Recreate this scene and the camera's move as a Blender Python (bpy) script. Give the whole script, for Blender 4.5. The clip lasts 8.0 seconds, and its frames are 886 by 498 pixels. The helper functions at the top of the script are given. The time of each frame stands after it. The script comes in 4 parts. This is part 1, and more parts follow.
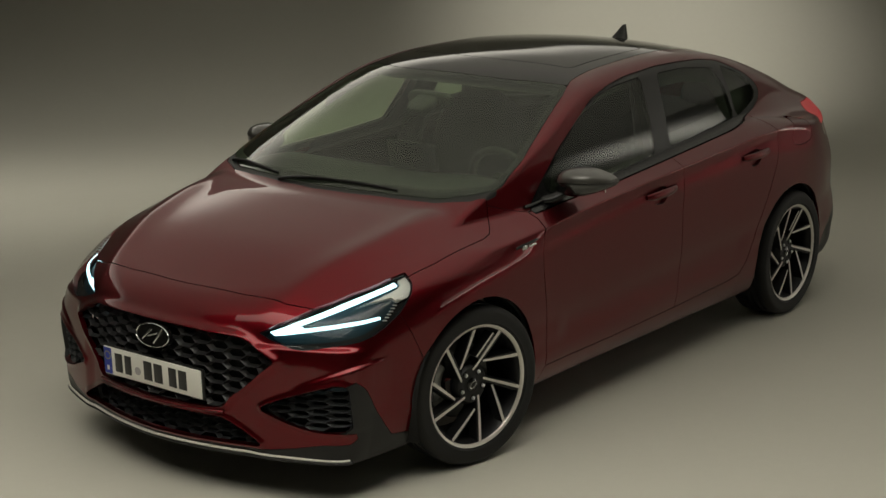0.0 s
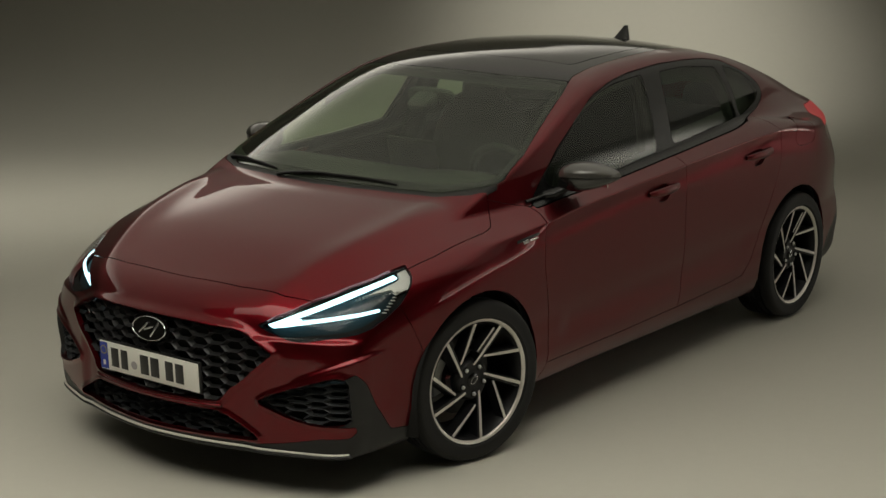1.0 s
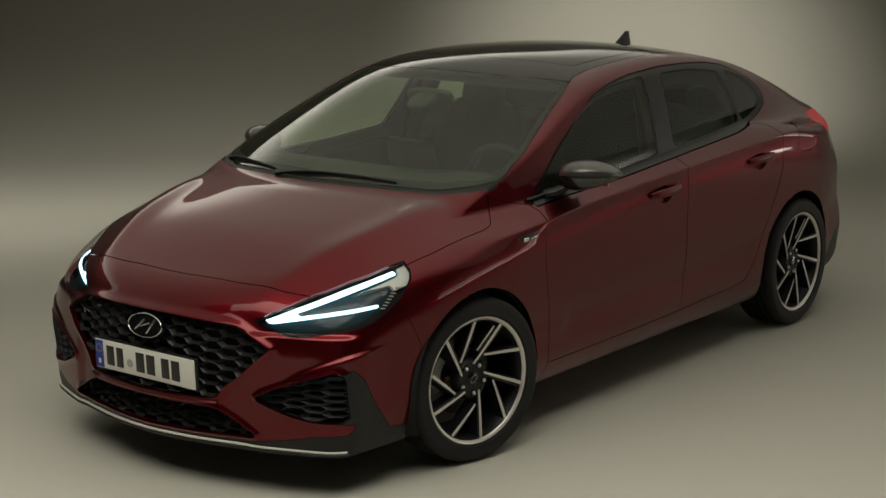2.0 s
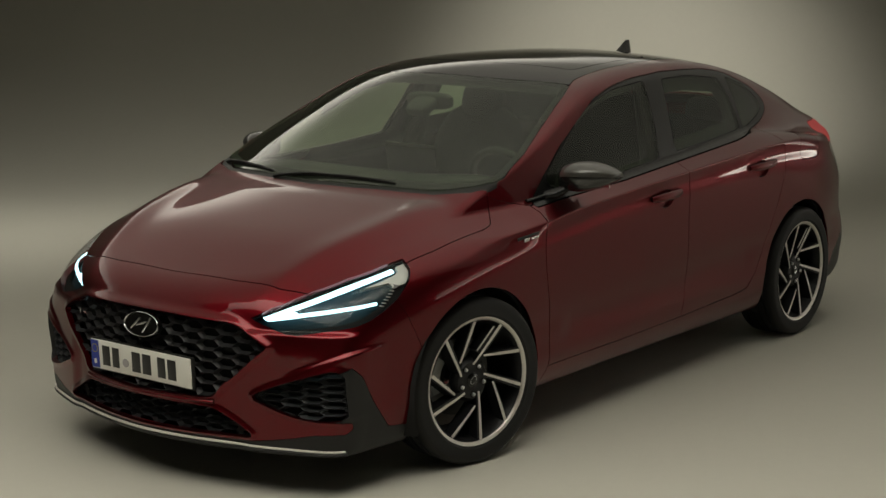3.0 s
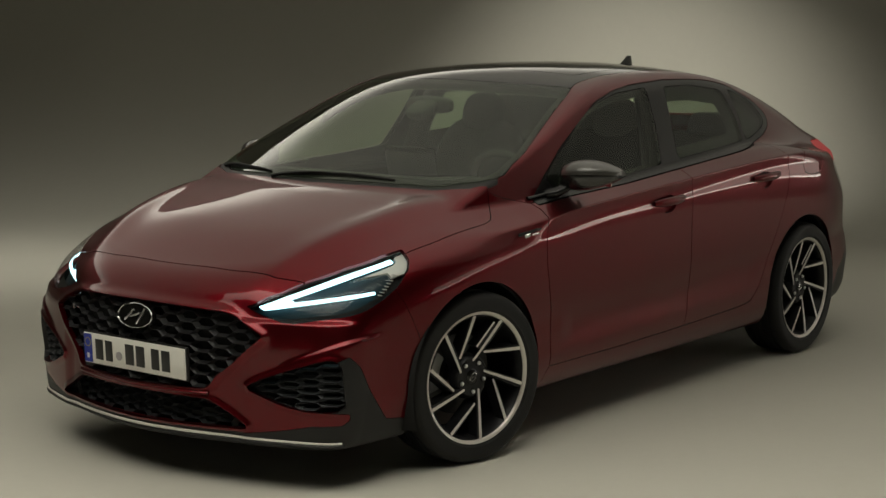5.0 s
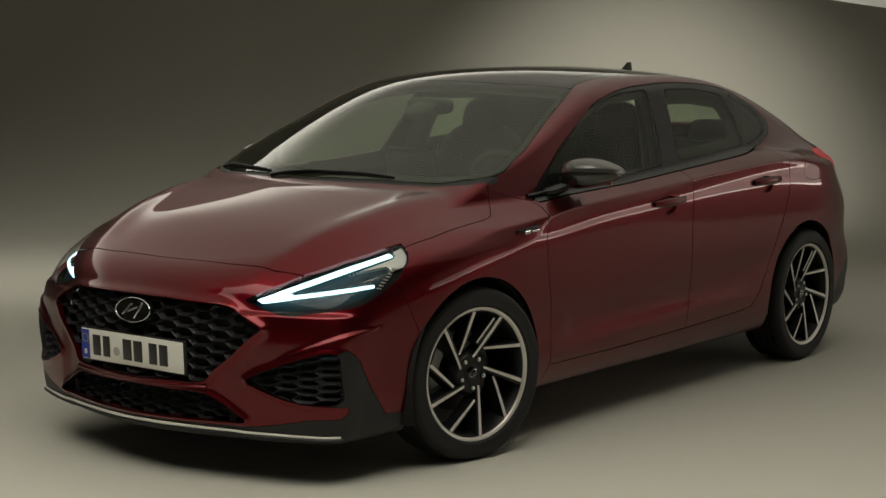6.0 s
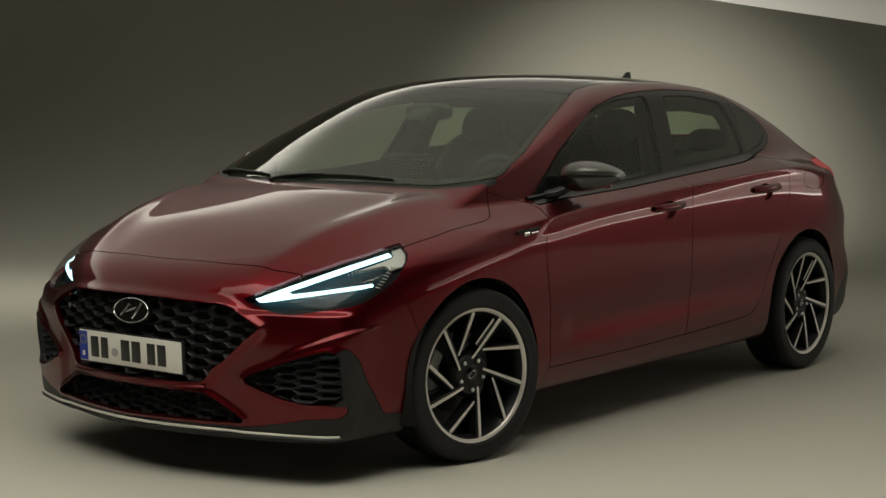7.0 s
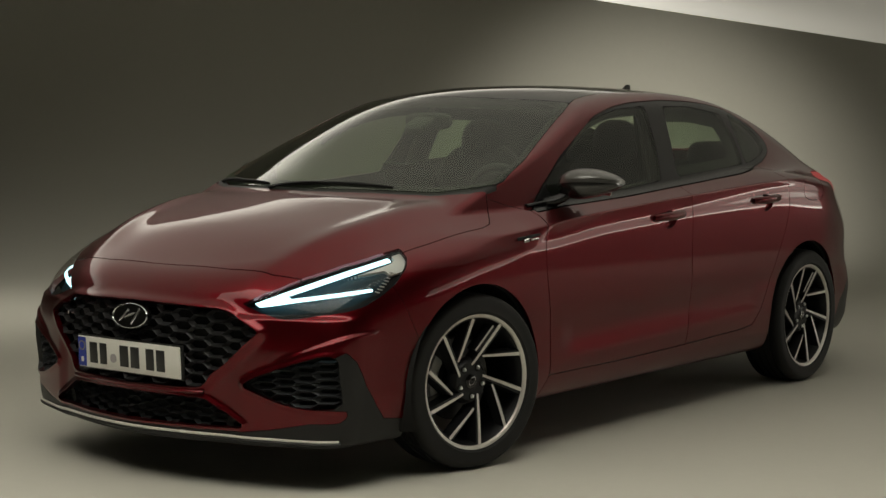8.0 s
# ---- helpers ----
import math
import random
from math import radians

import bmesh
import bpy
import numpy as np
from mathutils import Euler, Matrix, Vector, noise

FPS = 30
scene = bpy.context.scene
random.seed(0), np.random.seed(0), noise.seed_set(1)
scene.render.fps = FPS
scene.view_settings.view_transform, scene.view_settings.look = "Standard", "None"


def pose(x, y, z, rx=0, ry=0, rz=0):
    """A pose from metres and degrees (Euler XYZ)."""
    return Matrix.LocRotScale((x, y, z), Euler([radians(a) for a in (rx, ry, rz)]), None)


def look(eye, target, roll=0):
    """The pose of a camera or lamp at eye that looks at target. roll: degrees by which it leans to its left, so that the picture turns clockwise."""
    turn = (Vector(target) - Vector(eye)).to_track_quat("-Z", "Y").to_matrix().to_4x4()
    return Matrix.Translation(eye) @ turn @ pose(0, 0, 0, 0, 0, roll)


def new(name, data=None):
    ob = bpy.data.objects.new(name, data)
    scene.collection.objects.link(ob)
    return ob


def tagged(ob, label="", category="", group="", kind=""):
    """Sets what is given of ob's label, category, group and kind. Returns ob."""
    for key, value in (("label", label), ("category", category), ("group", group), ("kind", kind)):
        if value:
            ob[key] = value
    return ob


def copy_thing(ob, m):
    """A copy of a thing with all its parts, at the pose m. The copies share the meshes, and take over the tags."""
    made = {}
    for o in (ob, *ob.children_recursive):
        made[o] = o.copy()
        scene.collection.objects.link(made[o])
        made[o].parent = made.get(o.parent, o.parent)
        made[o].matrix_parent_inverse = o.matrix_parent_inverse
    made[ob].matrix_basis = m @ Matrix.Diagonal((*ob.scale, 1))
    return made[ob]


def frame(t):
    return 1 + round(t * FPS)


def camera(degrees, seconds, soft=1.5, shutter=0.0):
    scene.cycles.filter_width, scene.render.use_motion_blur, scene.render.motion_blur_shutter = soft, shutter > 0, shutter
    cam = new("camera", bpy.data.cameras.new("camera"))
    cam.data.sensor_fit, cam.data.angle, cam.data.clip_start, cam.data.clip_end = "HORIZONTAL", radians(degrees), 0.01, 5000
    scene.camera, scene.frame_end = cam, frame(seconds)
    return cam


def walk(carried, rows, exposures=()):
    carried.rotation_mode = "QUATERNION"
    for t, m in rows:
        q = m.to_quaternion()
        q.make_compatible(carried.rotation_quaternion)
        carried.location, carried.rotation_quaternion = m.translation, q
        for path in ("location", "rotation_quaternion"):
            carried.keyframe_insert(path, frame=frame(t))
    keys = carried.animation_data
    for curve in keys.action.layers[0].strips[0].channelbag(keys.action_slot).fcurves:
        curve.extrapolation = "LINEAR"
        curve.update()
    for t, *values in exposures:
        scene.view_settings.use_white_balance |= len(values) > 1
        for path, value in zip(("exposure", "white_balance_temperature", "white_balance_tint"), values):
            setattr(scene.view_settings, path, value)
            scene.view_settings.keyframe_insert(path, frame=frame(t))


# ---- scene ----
cam = camera(28.8, 8.0)
PATH = [
    (0, (-5.123, -4.579, 2.45), (-3.579, -3.404, 1.962), 0.2),
    (0.5, (-5.105, -4.566, 2.375), (-3.559, -3.388, 1.904), 0.2),
    (1, (-5.088, -4.558, 2.3), (-3.539, -3.377, 1.845), 0.2),
    (1.5, (-5.072, -4.551, 2.223), (-3.52, -3.367, 1.787), 0.2),
    (3, (-5.03, -4.526, 1.983), (-3.468, -3.333, 1.614), 0.2),
    (3.5, (-5.021, -4.521, 1.901), (-3.455, -3.326, 1.555), 0.2),
    (4, (-5.008, -4.516, 1.817), (-3.44, -3.317, 1.494), 0.2),
    (4.5, (-4.999, -4.508, 1.737), (-3.428, -3.307, 1.437), 0.3),
    (6, (-4.979, -4.502, 1.498), (-3.402, -3.294, 1.264), 0.4),
    (6.5, (-4.978, -4.502, 1.427), (-3.398, -3.293, 1.216), 0.3),
    (7, (-4.974, -4.507, 1.372), (-3.395, -3.296, 1.179), 0.3),
    (7.5, (-4.972, -4.507, 1.326), (-3.392, -3.294, 1.15), 0.4),
    (8, (-4.972, -4.506, 1.287), (-3.39, -3.293, 1.128), 0.3),
]
walk(cam, [(t, look(eye, target, roll)) for t, eye, target, roll in PATH])

# ---- world and light ----
world = bpy.data.worlds.new("studio")
world.use_nodes = True
world.node_tree.nodes["Background"].inputs[0].default_value = (0.9, 0.92, 0.8, 1)
world.node_tree.nodes["Background"].inputs[1].default_value = 0.01
scene.world = world


#MATERIALS
def principled(name, base, rough=0.5, metal=0.0, **more):
    m = bpy.data.materials.new(name)
    m.use_nodes = True
    p = m.node_tree.nodes["Principled BSDF"]
    p.inputs["Base Color"].default_value = (*base, 1)
    p.inputs["Roughness"].default_value = rough
    p.inputs["Metallic"].default_value = metal
    for key, value in more.items():
        p.inputs[key.replace("_", " ")].default_value = value
    return m


paint = principled("red metallic paint", (0.110, 0.0036, 0.0070), 0.37, 1.0, Coat_Weight=0.7, Coat_Roughness=0.01, Coat_IOR=1.42)
paint.node_tree.nodes["Principled BSDF"].inputs["Specular IOR Level"].default_value = 0.1


def mottle(m, amount, scale, fine=0.0, bump=0.0):
    """Two scales of unevenness in a plain paint: blotches and grain, with a little relief."""
    nodes, links = m.node_tree.nodes, m.node_tree.links
    p = nodes["Principled BSDF"]
    base = p.inputs["Base Color"].default_value[:]
    where, big, small = nodes.new("ShaderNodeTexCoord"), nodes.new("ShaderNodeTexNoise"), nodes.new("ShaderNodeTexNoise")
    big.inputs["Scale"].default_value, big.inputs["Detail"].default_value = scale, 4
    small.inputs["Scale"].default_value, small.inputs["Detail"].default_value = scale * 30, 3
    add, span, tint = nodes.new("ShaderNodeMath"), nodes.new("ShaderNodeMapRange"), nodes.new("ShaderNodeMix")
    add.operation, add.inputs[1].default_value = "MULTIPLY_ADD", fine
    links.new(where.outputs["Object"], big.inputs["Vector"])
    links.new(where.outputs["Object"], small.inputs["Vector"])
    links.new(small.outputs["Fac"], add.inputs[0])
    links.new(big.outputs["Fac"], add.inputs[2])
    span.inputs["From Min"].default_value, span.inputs["From Max"].default_value = 0.3, 0.7 + fine
    links.new(add.outputs[0], span.inputs["Value"])
    tint.data_type = "RGBA"
    tint.inputs[6].default_value = (*[c * (1 - amount) for c in base[:3]], 1)
    tint.inputs[7].default_value = (*[c * (1 + amount) for c in base[:3]], 1)
    links.new(span.outputs[0], tint.inputs[0])
    links.new(tint.outputs[2], p.inputs["Base Color"])
    if bump:
        relief = nodes.new("ShaderNodeBump")
        relief.inputs["Strength"].default_value, relief.inputs["Distance"].default_value = bump, 0.002
        links.new(small.outputs["Fac"], relief.inputs["Height"])
        links.new(relief.outputs[0], p.inputs["Normal"])
    return m


def sheet_glass(name, tint, ior=1.5, rough=0.0, haze_share=0.0):
    """A thin pane: clear or tinted, with the gloss of glass and a faint haze painted in."""
    m = bpy.data.materials.new(name)
    m.use_nodes = True
    nodes, links = m.node_tree.nodes, m.node_tree.links
    nodes.clear()
    out, mix = nodes.new("ShaderNodeOutputMaterial"), nodes.new("ShaderNodeMixShader")
    clear, gloss, facing = nodes.new("ShaderNodeBsdfTransparent"), nodes.new("ShaderNodeBsdfGlossy"), nodes.new("ShaderNodeLayerWeight")
    clear.inputs[0].default_value = (*tint, 1)
    gloss.inputs["Roughness"].default_value = rough
    facing.inputs[0].default_value = 0.5
    power, share = nodes.new("ShaderNodeMath"), nodes.new("ShaderNodeMath")
    power.operation, power.inputs[1].default_value = "POWER", 5.0
    least = ((ior - 1) / (ior + 1)) ** 2 * 1.8
    share.operation, share.inputs[1].default_value, share.inputs[2].default_value = "MULTIPLY_ADD", 1 - least, least
    links.new(facing.outputs["Facing"], power.inputs[0])
    links.new(power.outputs[0], share.inputs[0])
    links.new(share.outputs[0], mix.inputs[0])
    if haze_share:
        # A greenish diffuse share, mixed in to make the pane look hazy.
        haze, veil = nodes.new("ShaderNodeBsdfDiffuse"), nodes.new("ShaderNodeMixShader")
        haze.inputs[0].default_value = (0.58, 0.68, 0.50, 1)
        veil.inputs[0].default_value = haze_share
        links.new(clear.outputs[0], veil.inputs[1])
        links.new(haze.outputs[0], veil.inputs[2])
        clear = veil
    links.new(clear.outputs[0], mix.inputs[1])
    links.new(gloss.outputs[0], mix.inputs[2])
    links.new(mix.outputs[0], out.inputs[0])
    return m


def glowing(name, colour, strength):
    m = principled(name, (0.02, 0.02, 0.02), 0.4)
    p = m.node_tree.nodes["Principled BSDF"]
    p.inputs["Emission Color"].default_value = (*colour, 1)
    p.inputs["Emission Strength"].default_value = strength
    return m


glass = sheet_glass("windshield glass", (0.78, 0.92, 0.72), 1.38, haze_share=0.03)
side_glass = sheet_glass("tinted glass", (0.80, 0.89, 0.75), 1.41, haze_share=0.010)
privacy_glass = sheet_glass("privacy glass", (0.55, 0.64, 0.52), 1.41, haze_share=0.005)
dark_glass = sheet_glass("dark tinted glass", (0.50, 0.56, 0.48), 1.5)
lens_glass = sheet_glass("lamp lens", (0.92, 0.94, 0.94), 1.25)
gloss_black = principled("gloss black lacquer", (0.005, 0.005, 0.005), 0.06, 0.0, Specular_IOR_Level=0.4)
satin_black = principled("satin black trim", (0.009, 0.009, 0.009), 0.25, Specular_IOR_Level=0.35)
black_plastic = principled("black plastic", (0.012, 0.012, 0.012), 0.45, Specular_IOR_Level=0.3)
dark_lining = principled("dark lining", (0.014, 0.014, 0.014), 0.8, Specular_IOR_Level=0.2)
ceramic = principled("ceramic band", (0.006, 0.006, 0.006), 0.6, Specular_IOR_Level=0.1)
grille_metal = principled("dark chrome", (0.085, 0.085, 0.088), 0.34, 0.8)
grille_dark = principled("dark grille plastic", (0.026, 0.028, 0.031), 0.45, 0.1)
chrome = principled("chrome", (0.72, 0.72, 0.72), 0.12, 1.0)
alloy = principled("machined alloy", (0.66, 0.63, 0.59), 0.42, 0.65)
red_lens = glowing("red lamp lens", (1.0, 0.04, 0.05), 0.22)
led = glowing("led strip", (0.55, 0.93, 1.0), 3.2)
rubber = principled("tyre rubber", (0.009, 0.009, 0.009), 0.6, Specular_IOR_Level=0.3)
WARM = (1.0, 0.95, 0.82)
studio_floor = principled("studio paint", (0.470, 0.461, 0.403), 0.7)
mottle(studio_floor, 0.05, 0.7, 0.3, 0.05)
dark_ceiling = principled("dark ceiling", (0.10, 0.10, 0.09), 0.9)
black_cloth = principled("black cloth", (0.02, 0.02, 0.02), 0.9)

mottle(rubber, 0.25, 6.0, 0.5, 0.15)
# ---- car body: curves of its shape ----
#BODY
def spline(*points):
    """A natural cubic through (x, y) pairs, straight beyond its ends."""
    xs, ys = np.array(points, float).T
    n, h = len(xs), np.diff(xs)
    a, b = np.eye(n), np.zeros(n)
    for i in range(1, n - 1):
        a[i, i - 1 : i + 2] = h[i - 1], 2 * (h[i - 1] + h[i]), h[i]
        b[i] = 6 * ((ys[i + 1] - ys[i]) / h[i] - (ys[i] - ys[i - 1]) / h[i - 1])
    m = np.linalg.solve(a, b)

    def at(x):
        x = np.asarray(x, float)
        i = np.clip(np.searchsorted(xs, x) - 1, 0, n - 2)
        q = np.clip(x, xs[0], xs[-1])
        l, r, w = q - xs[i], xs[i + 1] - q, h[i]
        y = (m[i] * r**3 + m[i + 1] * l**3) / (6 * w) + (ys[i] / w - m[i] * w / 6) * r + (ys[i + 1] / w - m[i + 1] * w / 6) * l
        s0 = (ys[1] - ys[0]) / h[0] - h[0] * m[1] / 6
        s1 = (ys[-1] - ys[-2]) / h[-1] + h[-1] * m[-2] / 6
        return y + np.minimum(x - xs[0], 0) * s0 + np.maximum(x - xs[-1], 0) * s1

    return at


def step(a, b, x):
    t = np.clip((x - a) / (b - a), 0, 1)
    return t * t * (3 - 2 * t)


def smax(a, b, k):
    h = np.maximum(k - np.abs(a - b), 0)
    return np.maximum(a, b) + h * h / (4 * k)


def smin(a, b, k):
    return -smax(-a, -b, k)


half_width = spline((-0.9, 0.675), (-0.74, 0.752), (-0.6, 0.79), (-0.45, 0.822), (-0.25, 0.862), (0, 0.885), (0.5, 0.886), (1.3, 0.884), (2.0, 0.888), (2.6, 0.8975), (3.0, 0.865), (3.3, 0.762), (3.6, 0.62))
crease = spline((-0.6, 0.81), (-0.2, 0.822), (0.2, 0.846), (0.4, 0.862), (0.6, 0.882), (0.8, 0.896), (1.0, 0.908), (1.4, 0.931), (1.8, 0.952), (2.4, 0.979), (2.8, 0.982), (3.2, 0.97))
band_mid = spline((-0.6, 0.80), (0.1, 0.795), (0.37, 0.787), (0.72, 0.818), (1.15, 0.846), (1.63, 0.876), (2.09, 0.901), (2.43, 0.908), (2.65, 0.900), (3.2, 0.88))
band_half = spline((-0.6, 0.06), (0.1, 0.05), (0.37, 0.031), (0.72, 0.028), (1.15, 0.030), (1.63, 0.038), (2.09, 0.052), (2.43, 0.066), (2.65, 0.085), (3.2, 0.085))
band_lean = spline((-0.6, 0.30), (0.0, 0.26), (0.25, 0.16), (0.5, 0.150), (0.9, 0.146), (1.3, 0.152), (1.8, 0.165), (2.2, 0.180), (2.6, 0.18), (3.2, 0.18))
flank = spline((0.10, -0.15), (0.16, -0.085), (0.21, -0.045), (0.28, -0.0125), (0.33, -0.0030), (0.36, -0.0018), (0.40, -0.0053), (0.44, -0.0088), (0.475, -0.0080), (0.52, -0.003), (0.60, 0.0), (0.70, -0.0010), (0.77, -0.0020), (0.82, -0.0022), (0.86, -0.0016), (0.90, -0.0002), (0.95, 0.0018))
flank_top = spline((0.88, 0.0137), (0.90, -0.0203), (0.92, -0.056), (0.94, -0.090), (0.99, -0.17), (1.05, -0.25))
nose = spline((0.10, -0.84), (0.18, -0.885), (0.25, -0.895), (0.35, -0.896), (0.45, -0.893), (0.55, -0.885), (0.63, -0.862), (0.70, -0.83), (0.80, -0.76))
hood_line = spline((-0.95, 0.58), (-0.86, 0.652), (-0.80, 0.70), (-0.70, 0.752), (-0.5, 0.836), (-0.2, 0.920), (0, 0.961), (0.2, 0.988), (0.4, 0.993), (0.7, 1.03), (1.2, 1.06), (2, 1.08), (2.6, 1.05), (3.1, 0.99), (3.35, 0.975), (3.55, 0.955))
hood_ridge = spline((-0.9, 0.40), (-0.6, 0.47), (-0.4, 0.535), (-0.07, 0.60), (0.26, 0.685), (0.6, 0.75))
roof_line = spline((-0.2, 0.865), (0.02, 0.972), (0.3, 1.088), (0.65, 1.245), (0.94, 1.352), (1.15, 1.388), (1.5, 1.406), (1.85, 1.406), (2.15, 1.387), (2.45, 1.340), (2.75, 1.268), (3.05, 1.174), (3.35, 1.062), (3.6, 0.96))
cabin_width = spline((-0.1, 0.64), (0.3, 0.735), (0.6, 0.785), (1.2, 0.808), (2.0, 0.80), (2.6, 0.742), (3.0, 0.665), (3.5, 0.55))


def shoulder_roll(x, z):
    """The rounded shoulder under the crease: it leans outwards in the middle and stands upright above and below."""
    lean = band_lean(x)
    reach = band_half(x) / np.arccosh(np.sqrt(lean / 0.04))
    return -lean * reach * (np.tanh((z - band_mid(x)) / reach) + 1)


def body_side(x, z):
    rise = 0.026 * (x - 1.2) * step(0.27, 0.37, z) * step(0.64, 0.52, z)
    zz = z - (crease(x) - 0.90) * step(0.48, 0.80, z) - rise
    low = flank(zz) + shoulder_roll(x, z)
    edge = flank(0.90) + shoulder_roll(x, crease(x))
    high = flank_top(zz) + 0.0203 + edge - 0.0132 * step(0.55, 0.1, x)
    low = low + 0.0062 * np.exp(-(((z - rise - 0.445) / 0.045) ** 2)) * (step(0.60, 0.49, x) + 0.45 * step(1.3, 2.0, x) + 0.55 * step(2.02, 2.16, x))
    bumper = 0.03 * step(0.62, 0.42, z) * step(2.95, 3.25, x)
    bumper = bumper - 0.05 * step(0.68, 0.92, z) * step(2.8, 3.3, x)
    sharp = 0.007 + 0.067 * step(0.20, -0.20, x)
    side = half_width(x) + bumper + smin(low, high, sharp) * (0.30 + 0.70 * step(-0.75, 0.0, x))
    return side


def body_front(a, z):
    return nose(z) + 0.37 * (a * a + 1e-4) ** 0.9


def body_rear(a, z):
    return 3.53 - 0.22 * a**2.2 - 0.06 * step(0.55, 0.2, z) - 0.10 * np.abs(z - 0.62)


def hood_top(x, a):
    d = a - hood_ridge(x)
    fall = 0.5 * (d + np.sqrt(d * d + 0.00025))
    return hood_line(x) + 0.008 * step(-0.75, -0.4, x) * step(0.15, -0.1, x) - 0.075 * a * a - 0.31 * fall * (1 - step(0.3, 0.6, x)) + 0.012 * np.exp(-((d / 0.08) ** 2)) * step(-0.75, -0.3, x)


def cabin_top(x, a):
    shift = 0.27 * (1 - step(0.9, 1.9, x)) - 0.14 * step(2.2, 2.9, x)
    crown = 0.042 + 0.083 * step(0.3, 1.0, x)
    return roof_line(x - shift * a * a) - crown * a * a


def cabin_side(x, z):
    d = np.maximum(z - 0.93, -0.015)
    return cabin_width(x) - 0.44 * d - 0.10 * d * np.abs(d)


def inside(points, rounds=2, cut=0.25, radius=0.02):
    """The signed distance to a closed outline with rounded corners, as a function of two arrays."""
    q = np.array(points, float)
    for _ in range(rounds):
        nxt = np.roll(q, -1, 0)
        k = np.minimum(cut, radius / np.maximum(np.linalg.norm(nxt - q, axis=1), 1e-9))[:, None]
        q = np.stack([q + k * (nxt - q), nxt + k * (q - nxt)], 1).reshape(-1, 2)
    a, b = q, np.roll(q, -1, 0)

    def distance(u, v):
        u, v = np.broadcast_arrays(u, v)
        d2, odd = np.full(u.shape, 1e9), np.zeros(u.shape, bool)
        for (ax, ay), (bx, by) in zip(a, b):
            ex, ey = bx - ax, by - ay
            k = np.clip(((u - ax) * ex + (v - ay) * ey) / max(ex * ex + ey * ey, 1e-12), 0, 1)
            d2 = np.minimum(d2, (u - ax - k * ex) ** 2 + (v - ay - k * ey) ** 2)
            if ay != by:
                odd ^= ((ay > v) != (by > v)) & (u < ax + (v - ay) * ex / ey)
        return np.where(odd, -1, 1) * np.sqrt(d2)

    return distance


GRILLE = [(0, 0.627), (0.15, 0.625), (0.27, 0.62), (0.375, 0.617), (0.433, 0.596), (0.51, 0.553), (0.525, 0.543), (0.50, 0.521), (0.40, 0.427), (0.353, 0.393), (0.332, 0.355), (0.30, 0.344), (0, 0.340), (-0.1, 0.340), (-0.1, 0.627)]
LOW_GRILLE = [(-0.1, 0.318), (0, 0.318), (0.315, 0.312), (0.345, 0.300), (0.470, 0.232), (0.468, 0.218), (0.44, 0.214), (0, 0.210), (-0.1, 0.210)]
VENT = [(0.46, 0.361), (0.505, 0.391), (0.61, 0.432), (0.725, 0.472), (0.753, 0.474), (0.772, 0.460), (0.777, 0.44), (0.779, 0.29), (0.67, 0.29), (0.59, 0.308)]
grille_edge, low_grille_edge, vent_edge = inside(GRILLE, 1), inside(LOW_GRILLE, 1), inside(VENT, 1)


def relief(x, a, z):
    """Ledges in the front bumper: one under the lamp, one over the side vent, one along the grille's flank."""
    if np.ndim(x) and np.size(x) == np.size(a) == np.size(z) and np.max(x) > -0.29:
        near, out = x < -0.30, np.zeros(np.shape(x))
        if near.any():
            out[near] = relief(x[near], np.asarray(a)[near], np.asarray(z)[near])
        return out
    ledge = 0.011 * step(0.604, 0.584, z) * step(0.40, 0.48, a) * step(-0.56, -0.66, x)
    line = 0.480 + 0.42 * (a - 0.66)
    ledge = ledge + 0.010 * step(line + 0.014, line - 0.008, z) * step(0.56, 0.68, a) * step(0.30, 0.44, z) * step(-0.47, -0.60, x)
    for edge, high, wide in ((grille_edge, 0.014, 0.016), (low_grille_edge, 0.009, 0.012), (vent_edge, 0.007, 0.012)):
        ledge = ledge + high * np.exp(-((edge(a, z) / wide) ** 2))
    return ledge * step(-0.30, -0.45, x)


def shape(x, a, z):
    """Below zero inside the car's outer skin; a is the distance from its middle plane."""
    low = smax(a - body_side(x, z), z - hood_top(x, a), 0.13 - 0.08 * step(0.1, 0.6, x))
    low = smax(low, body_front(a, z) - x, 0.08)
    low = smax(low, x - body_rear(a, z), 0.12) - relief(x, a, z)
    low = smax(low, 0.15 + 0.04 * step(-0.4, 0.3, x) - z, 0.03)
    cabin = smax(z - cabin_top(x, a), a - cabin_side(x, z), 0.022 + 0.048 * step(0.8, 1.4, x))
    cabin = smax(cabin, 0.80 - z, 0.05)
    cabin = smax(cabin, x - body_rear(a, z), 0.05)
    return smin(low, cabin, 0.012 + 0.10 * step(2.25, 2.9, x))


def slope(x, a, z, e=0.0015):
    g = np.stack([shape(x + e, a, z) - shape(x - e, a, z), shape(x, np.abs(a + e), z) - shape(x, np.abs(a - e), z), shape(x, a, z + e) - shape(x, a, z - e)], -1) / (2 * e)
    return g


